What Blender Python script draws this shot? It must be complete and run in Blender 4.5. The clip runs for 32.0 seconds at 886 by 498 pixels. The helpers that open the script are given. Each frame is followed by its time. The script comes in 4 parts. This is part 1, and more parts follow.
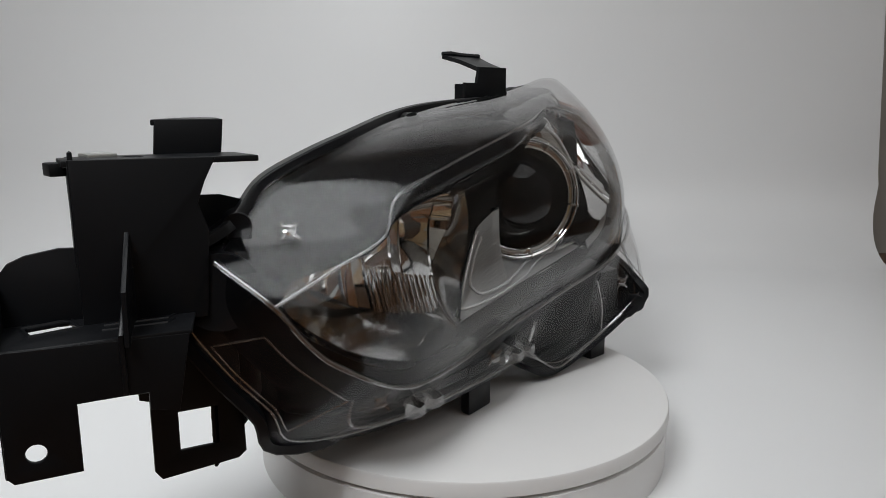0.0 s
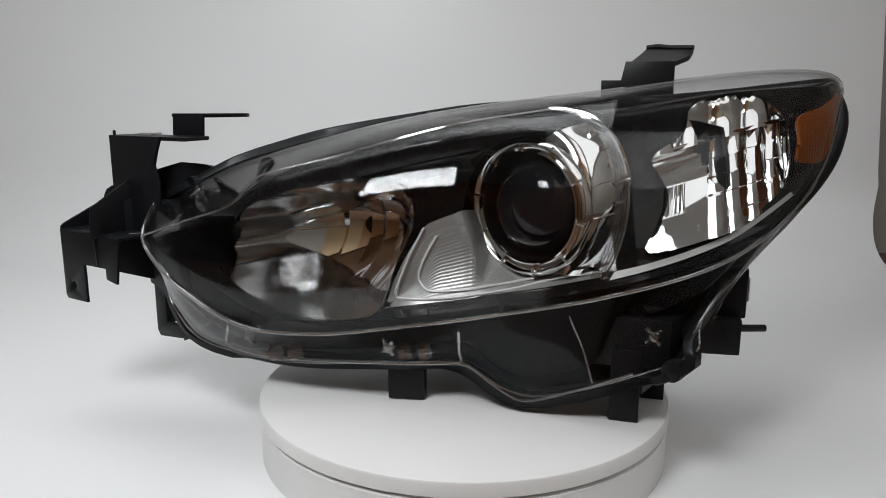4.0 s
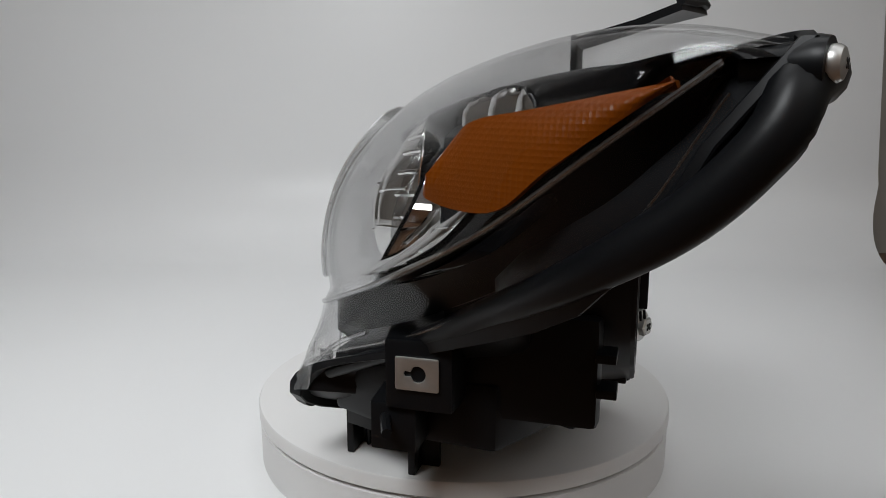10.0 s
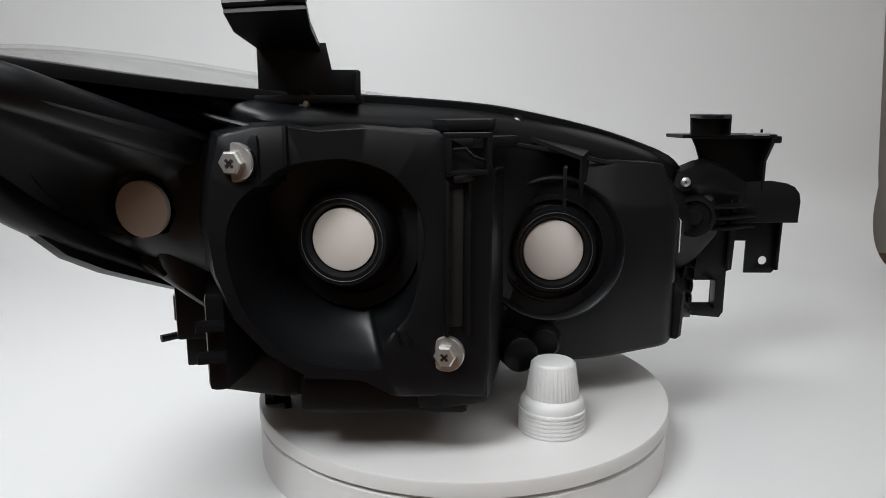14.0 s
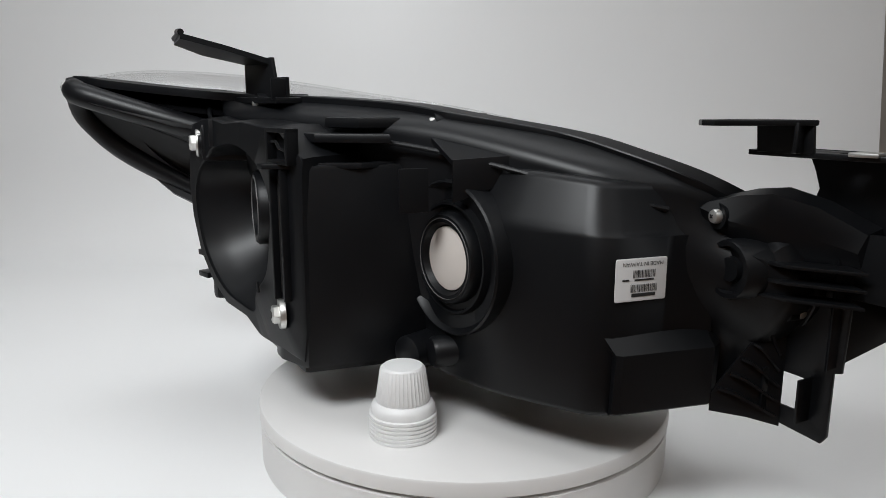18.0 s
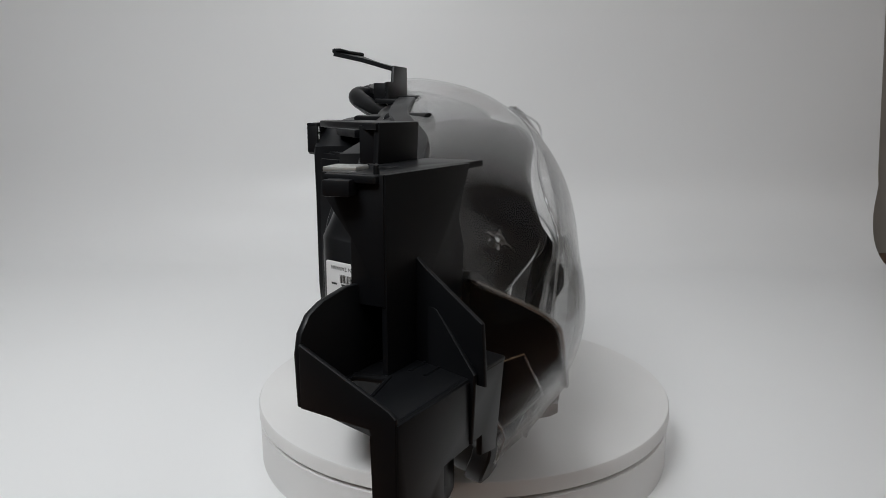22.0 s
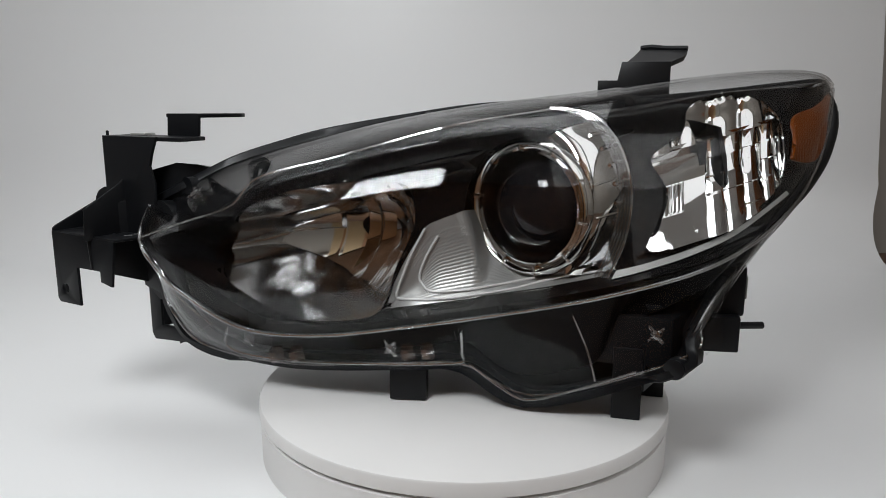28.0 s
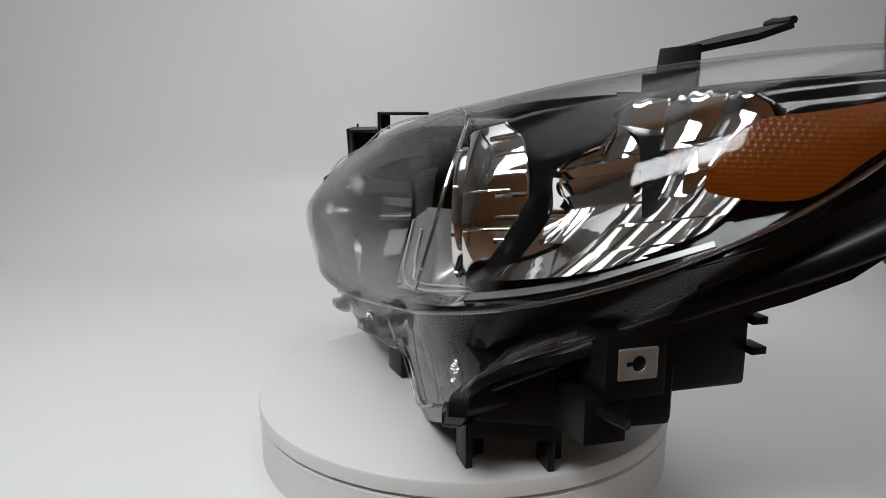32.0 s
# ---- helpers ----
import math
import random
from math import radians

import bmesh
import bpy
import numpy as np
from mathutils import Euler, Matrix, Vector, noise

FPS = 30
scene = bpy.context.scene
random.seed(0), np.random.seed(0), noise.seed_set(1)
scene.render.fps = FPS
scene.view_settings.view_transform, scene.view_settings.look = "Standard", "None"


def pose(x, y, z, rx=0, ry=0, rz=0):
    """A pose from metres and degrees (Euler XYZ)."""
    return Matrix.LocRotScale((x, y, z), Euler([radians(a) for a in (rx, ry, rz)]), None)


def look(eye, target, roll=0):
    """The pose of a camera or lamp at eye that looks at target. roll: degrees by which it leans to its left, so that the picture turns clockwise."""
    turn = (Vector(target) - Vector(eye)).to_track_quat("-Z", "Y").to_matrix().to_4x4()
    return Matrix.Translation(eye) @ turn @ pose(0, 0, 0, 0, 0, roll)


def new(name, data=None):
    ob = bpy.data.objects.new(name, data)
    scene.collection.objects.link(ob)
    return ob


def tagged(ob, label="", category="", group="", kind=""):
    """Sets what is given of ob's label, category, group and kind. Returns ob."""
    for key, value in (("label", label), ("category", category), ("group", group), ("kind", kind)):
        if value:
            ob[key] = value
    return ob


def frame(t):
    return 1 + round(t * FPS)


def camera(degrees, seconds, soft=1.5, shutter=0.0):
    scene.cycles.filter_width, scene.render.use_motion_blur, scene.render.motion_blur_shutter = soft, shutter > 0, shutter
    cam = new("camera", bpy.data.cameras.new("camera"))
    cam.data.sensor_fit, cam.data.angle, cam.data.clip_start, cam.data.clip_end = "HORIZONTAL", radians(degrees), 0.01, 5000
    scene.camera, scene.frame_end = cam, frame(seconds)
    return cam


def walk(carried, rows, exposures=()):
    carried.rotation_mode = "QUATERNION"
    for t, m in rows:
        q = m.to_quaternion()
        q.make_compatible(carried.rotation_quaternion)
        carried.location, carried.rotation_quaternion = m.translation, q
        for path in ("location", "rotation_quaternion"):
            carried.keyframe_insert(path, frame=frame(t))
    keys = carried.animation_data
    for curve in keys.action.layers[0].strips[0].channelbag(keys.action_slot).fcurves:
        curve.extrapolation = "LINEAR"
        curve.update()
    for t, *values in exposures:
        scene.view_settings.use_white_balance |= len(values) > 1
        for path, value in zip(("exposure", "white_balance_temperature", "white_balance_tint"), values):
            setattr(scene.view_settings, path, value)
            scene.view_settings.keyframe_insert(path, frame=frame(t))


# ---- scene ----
cam = camera(63.1, 32.0, soft=0.5)
EYE = pose(0, -0.7026, 0.2829, 90 - 11.36, 0, 1.68) @ pose(0, 0, 0, 0, 0, 0.12)
walk(cam, [(0.0, EYE), (32.0, EYE)], [(0.0, -0.24), (2.0, -0.16), (5.0, -0.18), (8.0, -0.36), (11.0, -0.34), (12.0, -0.26), (14.0, 0.02), (16.0, 0.04), (18.0, -0.04), (20.0, -0.21), (22.0, -0.36), (23.0, -0.36), (24.5, -0.24), (26.0, -0.16), (29.0, -0.24), (32.0, -0.36)])

# ---- world and lights ----
world = bpy.data.worlds.new("room_air")
world.use_nodes = True
world.node_tree.nodes["Background"].inputs[0].default_value = (0.9, 0.95, 1.0, 1)
world.node_tree.nodes["Background"].inputs[1].default_value = 0.05
scene.world = world
scene.view_settings.exposure = 0.0


def area_lamp(name, eye, target, sx, sy, watts, colour, spread=180):
    data = bpy.data.lights.new(name, "AREA")
    data.shape, data.size, data.size_y, data.energy, data.color, data.spread = "RECTANGLE", sx, sy, watts, colour, radians(spread)
    ob = new(name, data)
    ob.matrix_world = look(eye, target)
    return ob


area_lamp("softbox_key", (-0.42, -0.78, 1.02), (-0.28, 0.72, -0.14), 0.46, 0.32, 7.6, (0.945, 0.978, 1.0), 130)
# added fill from the front right, kept wide and dim to weaken its reflection
area_lamp("ceiling_fill", (1.20, -1.10, 1.86), (1.20, -1.10, 0), 2.1, 1.9, 15, (0.96, 0.98, 1.0))
# added overhead fill, narrowed to brighten the backdrop's floor and lower curve
area_lamp("ceiling_fill", (-0.45, 0.28, 1.86), (-0.45, 0.28, 0), 1.9, 0.8, 4.6, (0.95, 0.98, 1.0), 95)

# ---- materials ----


def material(name, colour, rough=0.5, metal=0.0, spec=0.5, coat=0.0, grain=0.0, grain_scale=400.0, vary=0.0, vary_scale=8.0, bump=0.0, bump_scale=300.0):
    mat = bpy.data.materials.new(name)
    mat.use_nodes = True
    nt = mat.node_tree
    b = nt.nodes["Principled BSDF"]
    b.inputs["Base Color"].default_value = (*colour, 1)
    b.inputs["Roughness"].default_value = rough
    b.inputs["Metallic"].default_value = metal
    b.inputs["Specular IOR Level"].default_value = spec
    b.inputs["Coat Weight"].default_value = coat
    b.inputs["Coat Roughness"].default_value = 0.05
    tc = nt.nodes.new("ShaderNodeTexCoord")
    if vary or grain:
        n1 = nt.nodes.new("ShaderNodeTexNoise")
        n1.inputs["Scale"].default_value = vary_scale
        n1.inputs["Detail"].default_value = 4
        n2 = nt.nodes.new("ShaderNodeTexNoise")
        n2.inputs["Scale"].default_value = grain_scale
        n2.inputs["Detail"].default_value = 2
        nt.links.new(tc.outputs["Object"], n1.inputs["Vector"])
        nt.links.new(tc.outputs["Object"], n2.inputs["Vector"])
        m1 = nt.nodes.new("ShaderNodeMapRange")
        m1.inputs["To Min"].default_value, m1.inputs["To Max"].default_value = 1 - vary, 1 + vary
        m2 = nt.nodes.new("ShaderNodeMapRange")
        m2.inputs["To Min"].default_value, m2.inputs["To Max"].default_value = 1 - grain, 1 + grain
        nt.links.new(n1.outputs["Fac"], m1.inputs["Value"])
        nt.links.new(n2.outputs["Fac"], m2.inputs["Value"])
        mul = nt.nodes.new("ShaderNodeMath")
        mul.operation = "MULTIPLY"
        nt.links.new(m1.outputs[0], mul.inputs[0])
        nt.links.new(m2.outputs[0], mul.inputs[1])
        sc = nt.nodes.new("ShaderNodeVectorMath")
        sc.operation = "SCALE"
        sc.inputs[0].default_value = colour
        nt.links.new(mul.outputs[0], sc.inputs["Scale"])
        nt.links.new(sc.outputs[0], b.inputs["Base Color"])
        rr = nt.nodes.new("ShaderNodeMath")
        rr.operation = "MULTIPLY"
        rr.inputs[1].default_value = rough
        nt.links.new(m1.outputs[0], rr.inputs[0])
        nt.links.new(rr.outputs[0], b.inputs["Roughness"])
    if bump:
        n3 = nt.nodes.new("ShaderNodeTexNoise")
        n3.inputs["Scale"].default_value = bump_scale
        n3.inputs["Detail"].default_value = 3
        nt.links.new(tc.outputs["Object"], n3.inputs["Vector"])
        bp = nt.nodes.new("ShaderNodeBump")
        bp.inputs["Strength"].default_value = bump
        bp.inputs["Distance"].default_value = 0.001
        nt.links.new(n3.outputs["Fac"], bp.inputs["Height"])
        nt.links.new(bp.outputs["Normal"], b.inputs["Normal"])
    return mat


def clear_material(name, tint, ior=0.04, rough=0.0):
    mat = bpy.data.materials.new(name)
    mat.use_nodes = True
    nt = mat.node_tree
    nt.nodes.remove(nt.nodes["Principled BSDF"])
    out = nt.nodes["Material Output"]
    tr = nt.nodes.new("ShaderNodeBsdfTransparent")
    tr.inputs[0].default_value = (*tint, 1)
    gl = nt.nodes.new("ShaderNodeBsdfGlossy")
    gl.inputs["Roughness"].default_value = rough
    fr = nt.nodes.new("ShaderNodeLayerWeight")
    fr.inputs["Blend"].default_value = 0.5
    pw = nt.nodes.new("ShaderNodeMath")
    pw.operation = "POWER"
    pw.inputs[1].default_value = 5.0
    nt.links.new(fr.outputs["Facing"], pw.inputs[0])
    rg = nt.nodes.new("ShaderNodeMapRange")
    rg.inputs["To Min"].default_value, rg.inputs["To Max"].default_value = ior, 0.9
    nt.links.new(pw.outputs[0], rg.inputs["Value"])
    mx = nt.nodes.new("ShaderNodeMixShader")
    nt.links.new(rg.outputs[0], mx.inputs[0])
    nt.links.new(tr.outputs[0], mx.inputs[1])
    nt.links.new(gl.outputs[0], mx.inputs[2])
    nt.links.new(mx.outputs[0], out.inputs[0])
    return mat


BLACK = material("black_moulded_plastic", (0.0046, 0.005, 0.006), 0.40, spec=0.26, vary=0.25, vary_scale=14)
GLOSS = material("gloss_black_bezel", (0.003, 0.003, 0.0034), 0.05, spec=0.22)
LINER = material("dull_black_liner", (0.003, 0.003, 0.0034), 0.32, spec=0.10)
RUBBER = material("grey_rubber_seal", (0.10, 0.10, 0.10), 0.5)
CLEAR = clear_material("clear_polycarbonate", (0.975, 0.975, 0.975), 0.022)
HOOK = clear_material("clear_moulded_hook", (0.84, 0.84, 0.84), 0.30, 0.14)
CLEAR_LOW = clear_material("clear_skirt_polycarbonate", (0.97, 0.97, 0.97), 0.012)
STRIP = clear_material("clear_ribbed_strip", (0.93, 0.93, 0.93), 0.16, 0.08)
RIDGE = clear_material("clear_moulded_edge", (0.92, 0.92, 0.92), 0.30, 0.12)
DARKCHROME = material("smoked_chrome", (0.60, 0.60, 0.60), 0.11, metal=1.0, vary=0.15, vary_scale=30)
CHROME = material("vacuum_metal_chrome", (0.86, 0.86, 0.85), 0.045, metal=1.0, vary=0.1, vary_scale=30)
SATIN = material("satin_silver_trim", (0.37, 0.37, 0.36), 0.40, metal=0.6, vary=0.1, vary_scale=40)
BRIGHT = material("bright_silver_line", (0.8, 0.8, 0.8), 0.25, metal=0.4)
GLASS = material("projector_glass", (0.006, 0.006, 0.007), 0.03, spec=0.35)
AMBER = material("amber_reflector_plastic", (0.15, 0.034, 0.0010), 0.30, spec=0.2, vary=0.12, vary_scale=40)
HONEY = AMBER.node_tree
_cells = HONEY.nodes.new("ShaderNodeTexVoronoi")
_cells.inputs["Scale"].default_value = 330
_cells.inputs["Randomness"].default_value = 0.0
_coord = HONEY.nodes.new("ShaderNodeTexCoord")
HONEY.links.new(_coord.outputs["Object"], _cells.inputs["Vector"])
_bump = HONEY.nodes.new("ShaderNodeBump")
_bump.inputs["Strength"].default_value = 0.5
_bump.inputs["Distance"].default_value = 0.0009
HONEY.links.new(_cells.outputs["Distance"], _bump.inputs["Height"])
HONEY.links.new(_bump.outputs["Normal"], HONEY.nodes["Principled BSDF"].inputs["Normal"])
STEEL = material("zinc_plated_steel", (0.60, 0.60, 0.58), 0.36, metal=0.85, vary=0.2, vary_scale=80)
# recess colour with the shade already put in
RECESS_SHADE = material("recess_shade", (0.008, 0.008, 0.008), 0.6, vary=0.2)
PAPER = material("white_label_paper", (0.72, 0.72, 0.72), 0.6, vary=0.05, vary_scale=60)
INK = material("black_printing_ink", (0.02, 0.02, 0.02), 0.6)
COVER = material("white_dust_cover", (0.62, 0.57, 0.53), 0.7, vary=0.06, vary_scale=20)
TABLE = material("white_turntable_plastic", (0.74, 0.73, 0.72), 0.45, vary=0.03, vary_scale=10, bump=0.05, bump_scale=900)
# near-black for the shade in the turntable gap; also colours the dust specks
SHADE_AND_SPECK = material("gap_shade_and_specks", (0.03, 0.03, 0.03), 0.6)
CAP = material("white_polypropylene", (0.78, 0.78, 0.78), 0.4, vary=0.03, vary_scale=40)
SWEEP = material("white_backdrop_vinyl", (0.80, 0.80, 0.80), 0.38, vary=0.02, vary_scale=3, bump=0.04, bump_scale=40)
WALL = material("pale_painted_wall", (0.52, 0.49, 0.45), 0.8, vary=0.05, vary_scale=2, bump=0.1, bump_scale=60)
WOOD = material("brown_wood_veneer", (0.38, 0.17, 0.065), 0.45, vary=0.25, vary_scale=5)
CARPET = material("grey_room_floor", (0.25, 0.24, 0.23), 0.9, vary=0.1, vary_scale=4)

# ---- helpers for shapes ----


def crom(ctrl, n):
    c = [Vector(p) for p in ctrl]
    p = [2 * c[0] - c[1], *c, 2 * c[-1] - c[-2]]
    out = []
    for k in range(n):
        s = (len(c) - 1) * k / (n - 1)
        i = min(int(s), len(c) - 2)
        t = s - i
        a, b, d, e = p[i:i + 4]
        out.append(0.5 * (2 * b + (d - a) * t + (2 * a - 5 * b + 4 * d - e) * t * t + (3 * b - a - 3 * d + e) * t ** 3))
    return out


def part(name, bm, mat, parent=None, label="", smooth=True, angle=35):
    bmesh.ops.recalc_face_normals(bm, faces=bm.faces)
    me = bpy.data.meshes.new(name)
    if smooth:
        for f in bm.faces:
            f.smooth = True
        for e in bm.edges:
            if len(e.link_faces) == 2 and e.calc_face_angle(0) > radians(angle):
                e.smooth = False
    bm.to_mesh(me)
    bm.free()
    me.materials.append(mat)
    ob = new(name, me)
    if parent:
        ob.parent = parent
    if label:
        tagged(ob, label=label)
    return ob


def grid(bm, rows, close_u=False, close_v=False):
    vs = [[bm.verts.new(p) for p in r] for r in rows]
    n, m = len(vs), len(vs[0])
    for i in range(n if close_u else n - 1):
        for j in range(m if close_v else m - 1):
            q = [vs[i][j], vs[(i + 1) % n][j], vs[(i + 1) % n][(j + 1) % m], vs[i][(j + 1) % m]]
            try:
                bm.faces.new(q)
            except ValueError:
                pass
    return vs


def sheet(rows, thick, close_v=False):
    bm = bmesh.new()
    grid(bm, rows, close_v=close_v)
    bmesh.ops.remove_doubles(bm, verts=bm.verts, dist=0.0004)
    bmesh.ops.recalc_face_normals(bm, faces=bm.faces)
    bmesh.ops.solidify(bm, geom=bm.faces[:], thickness=thick)
    return bm


def prism(outline, z0, z1, bevel=0.003, m=None):
    """An upright block over a plan outline."""
    bm = bmesh.new()
    f = bm.faces.new([bm.verts.new((x, y, z0)) for x, y in outline])
    r = bmesh.ops.extrude_face_region(bm, geom=[f])
    for v in r["geom"]:
        if isinstance(v, bmesh.types.BMVert):
            v.co.z = z1
    bmesh.ops.recalc_face_normals(bm, faces=bm.faces)
    if bevel:
        bmesh.ops.bevel(bm, geom=bm.edges[:], offset=bevel, segments=2, affect="EDGES", profile=0.6)
    if m:
        bm.transform(m)
    return bm


def block(x0, x1, y0, y1, z0, z1, bevel=0.002, m=None):
    return prism([(x0, y0), (x1, y0), (x1, y1), (x0, y1)], z0, z1, bevel, m)


def axes(o, x, y):
    """The pose with its x axis along x and its y axis near y."""
    x = Vector(x).normalized()
    z = x.cross(Vector(y)).normalized()
    y = z.cross(x)
    return Matrix(((x.x, y.x, z.x, o[0]), (x.y, y.y, z.y, o[1]), (x.z, y.z, z.z, o[2]), (0, 0, 0, 1)))


def plate(outline, holes, thick, m, bevel=0.0008):
    """A flat plate with holes, from closed outlines in its own plane."""
    cu = bpy.data.curves.new("outline", "CURVE")
    cu.dimensions, cu.fill_mode = "2D", "BOTH"
    cu.extrude, cu.bevel_depth, cu.bevel_resolution = thick / 2 - bevel, bevel, 1
    for loop in (outline, *holes):
        sp = cu.splines.new("POLY")
        sp.points.add(len(loop) - 1)
        for p, (x, y) in zip(sp.points, loop):
            p.co = (x, y, 0, 1)
        sp.use_cyclic_u = True
    ob = bpy.data.objects.new("outline", cu)
    me = bpy.data.meshes.new_from_object(ob)
    bm = bmesh.new()
    bm.from_mesh(me)
    bmesh.ops.remove_doubles(bm, verts=bm.verts, dist=0.00002)
    bm.transform(m)
    bpy.data.objects.remove(ob)
    bpy.data.curves.remove(cu)
    bpy.data.meshes.remove(me)
    return bm


def ring_pts(r, n=20, cx=0.0, cy=0.0):
    return [(cx + r * math.cos(2 * math.pi * k / n), cy + r * math.sin(2 * math.pi * k / n)) for k in range(n)]


def rounded(x0, x1, y0, y1, r, n=5):
    out = []
    for cx, cy, a in ((x1 - r, y1 - r, 0), (x0 + r, y1 - r, 90), (x0 + r, y0 + r, 180), (x1 - r, y0 + r, 270)):
        out += [(cx + r * math.cos(radians(a + 90 * k / n)), cy + r * math.sin(radians(a + 90 * k / n))) for k in range(n + 1)]
    return out


def lathe(profile, m, n=40, caps=True):
    """A turned shape: pairs of radius and height along the local z axis."""
    bm = bmesh.new()
    rows = [[(r * math.cos(2 * math.pi * k / n), r * math.sin(2 * math.pi * k / n), h) for k in range(n)] for r, h in profile]
    vs = grid(bm, rows, close_v=True)
    if caps:
        for r, row in ((profile[0][0], vs[0]), (profile[-1][0], vs[-1])):
            if r > 1e-5:
                bm.faces.new(row)
    bmesh.ops.remove_doubles(bm, verts=bm.verts, dist=0.00003)
    bm.transform(m)
    return bm


def tube(path, r, n=8, closed=False, thin=0.0):
    """A round bar along a path; thin: by how much it tapers over its first third."""
    bm = bmesh.new()
    pts = [Vector(p) for p in path]
    rows = []
    for i, p in enumerate(pts):
        a, b = (pts[i - 1], pts[(i + 1) % len(pts)]) if closed else (pts[max(i - 1, 0)], pts[min(i + 1, len(pts) - 1)])
        t = (b - a).normalized()
        s = t.cross(Vector((0, 0, 1)))
        s = s.normalized() if s.length > 1e-4 else Vector((1, 0, 0))
        w = t.cross(s)
        q = r * (1 - thin * max(0, 1 - 3 * i / len(pts)))
        rows.append([p + (s * math.cos(2 * math.pi * k / n) + w * math.sin(2 * math.pi * k / n)) * q for k in range(n)])
    vs = grid(bm, rows, close_u=closed, close_v=True)
    if not closed:
        bm.faces.new(vs[0])
        bm.faces.new(vs[-1])
    return bm


def empty(name, label, category, group=""):
    return tagged(new(name), label=label, category=category, group=group)


# ---- setting: backdrop, table, room ----
FLOOR_Z = -0.058


def build_setting():
    rows = []
    prof = [(-0.25, FLOOR_Z), (-0.1, FLOOR_Z), (0.2, FLOOR_Z), (0.50, FLOOR_Z), (0.75, FLOOR_Z)]
    for k in range(1, 15):
        a = radians(90 * k / 14)
        prof.append((0.75 + 0.21 * math.sin(a), FLOOR_Z + 0.21 * (1 - math.cos(a))))
    prof += [(0.965, 0.6), (0.97, 1.0), (0.975, 1.45)]
    for i in range(25):
        row = []
        for y, z in prof:
            edge = 0.935 - 0.066 * max(0, z - 0.1) - 0.32 * max(0, 0.1 - z)
            row.append((-1.55 + (edge + 1.55) * i / 24, y, z))
        rows.append(row)
    tagged(part("backdrop", sheet(rows, 0.004), SWEEP), "seamless white vinyl backdrop sweeping from table up the wall", "backdrop", kind="structure")
    tagged(part("table_top", block(-1.7, 1.7, -1.12, 1.02, FLOOR_Z - 0.045, FLOOR_Z - 0.006), material("dark_brown_table_wood", (0.115, 0.056, 0.026), 0.5, vary=0.2, vary_scale=5)), "dark brown wooden work table under the white backdrop", "table", kind="structure")
    zf = FLOOR_Z - 0.78
    for name, b in (("wall_north", (-2.4, 2.4, 1.2, 1.3, zf, 1.9)), ("wall_west", (-2.5, -2.4, -2.4, 1.3, zf, 1.9)), ("wall_east", (2.4, 2.5, -2.4, 1.3, zf, 1.9)), ("wall_south", (-2.5, 2.5, -2.5, -2.4, zf, 1.9))):
        tagged(part(name, block(*b, 0), WALL), "plain pale painted room wall", "wall", kind="structure")
    tagged(part("floor", block(-2.5, 2.5, -2.5, 1.3, zf - 0.1, zf, 0), CARPET), "grey floor of the photo room", "floor", kind="structure")
    tagged(part("ceiling", block(-2.5, 2.5, -2.5, 1.3, 1.9, 2.0, 0), material("white_ceiling_paint", (0.8, 0.8, 0.8), 0.9, vary=0.02)), "plain white ceiling", "ceiling", kind="structure")
    tagged(part("wardrobe", block(-1.45, 0.50, -2.25, -1.80, zf, 1.80, 0.006), WOOD), "brown wooden cupboard standing behind the camera", "cupboard", kind="structure")
    tagged(part("cupboard_side", block(0.502, 0.86, -2.24, -1.79, zf, 1.80, 0.006), material("pale_wood_veneer", (0.55, 0.38, 0.20), 0.5, vary=0.15, vary_scale=6)), "pale wooden side of the cupboard behind the camera", "cupboard", kind="structure")
    tagged(part("door_1", block(-0.75, 0.25, -2.4, -2.36, zf, zf + 2.05, 0.004), WOOD), "closed brown wooden door behind the camera", "door", kind="structure")


build_setting()

def build_specks():
    bm = bmesh.new()
    rng = random.Random(7)
    for x, y in [[0.224, -0.064], [0.192, -0.075], [0.266, -0.03], [0.317, 0.022], [0.318, -0.075], [0.238, -0.052]]:
        bmesh.ops.create_icosphere(bm, subdivisions=1, radius=rng.uniform(0.0006, 0.0013), matrix=pose(x, y, FLOOR_Z + 0.0004))
    tagged(part("dust_specks", bm, SHADE_AND_SPECK), "small dark specks of dust on the backdrop", "dust", kind="stuff")


build_specks()

# ---- turntable ----


def build_turntable():
    t = empty("turntable", "round white motorised display turntable with a dark groove", "turntable")
    part("base", lathe([(0.199, FLOOR_Z), (0.2025, FLOOR_Z + 0.003), (0.2028, -0.0150), (0.199, -0.0135)], Matrix(), 96), TABLE, t, "white turntable base")
    # solid ring in the gap; its dark colour stands in for shade
    part("groove", lathe([(0.1975, -0.016), (0.1975, -0.009)], Matrix(), 96), SHADE_AND_SPECK, t, "solid ring with the gap's shade put into its dark colour")
    disc = part("disc", lathe([(0.198, -0.0108), (0.2037, -0.0102), (0.2037, 0.0010), (0.2027, 0.0025), (0.2010, 0.0030)], Matrix(), 128), TABLE, t, "turning white disc")
    return t, disc


TURNTABLE, DISC = build_turntable()


# ---- stack of white caps that props the lamp ----


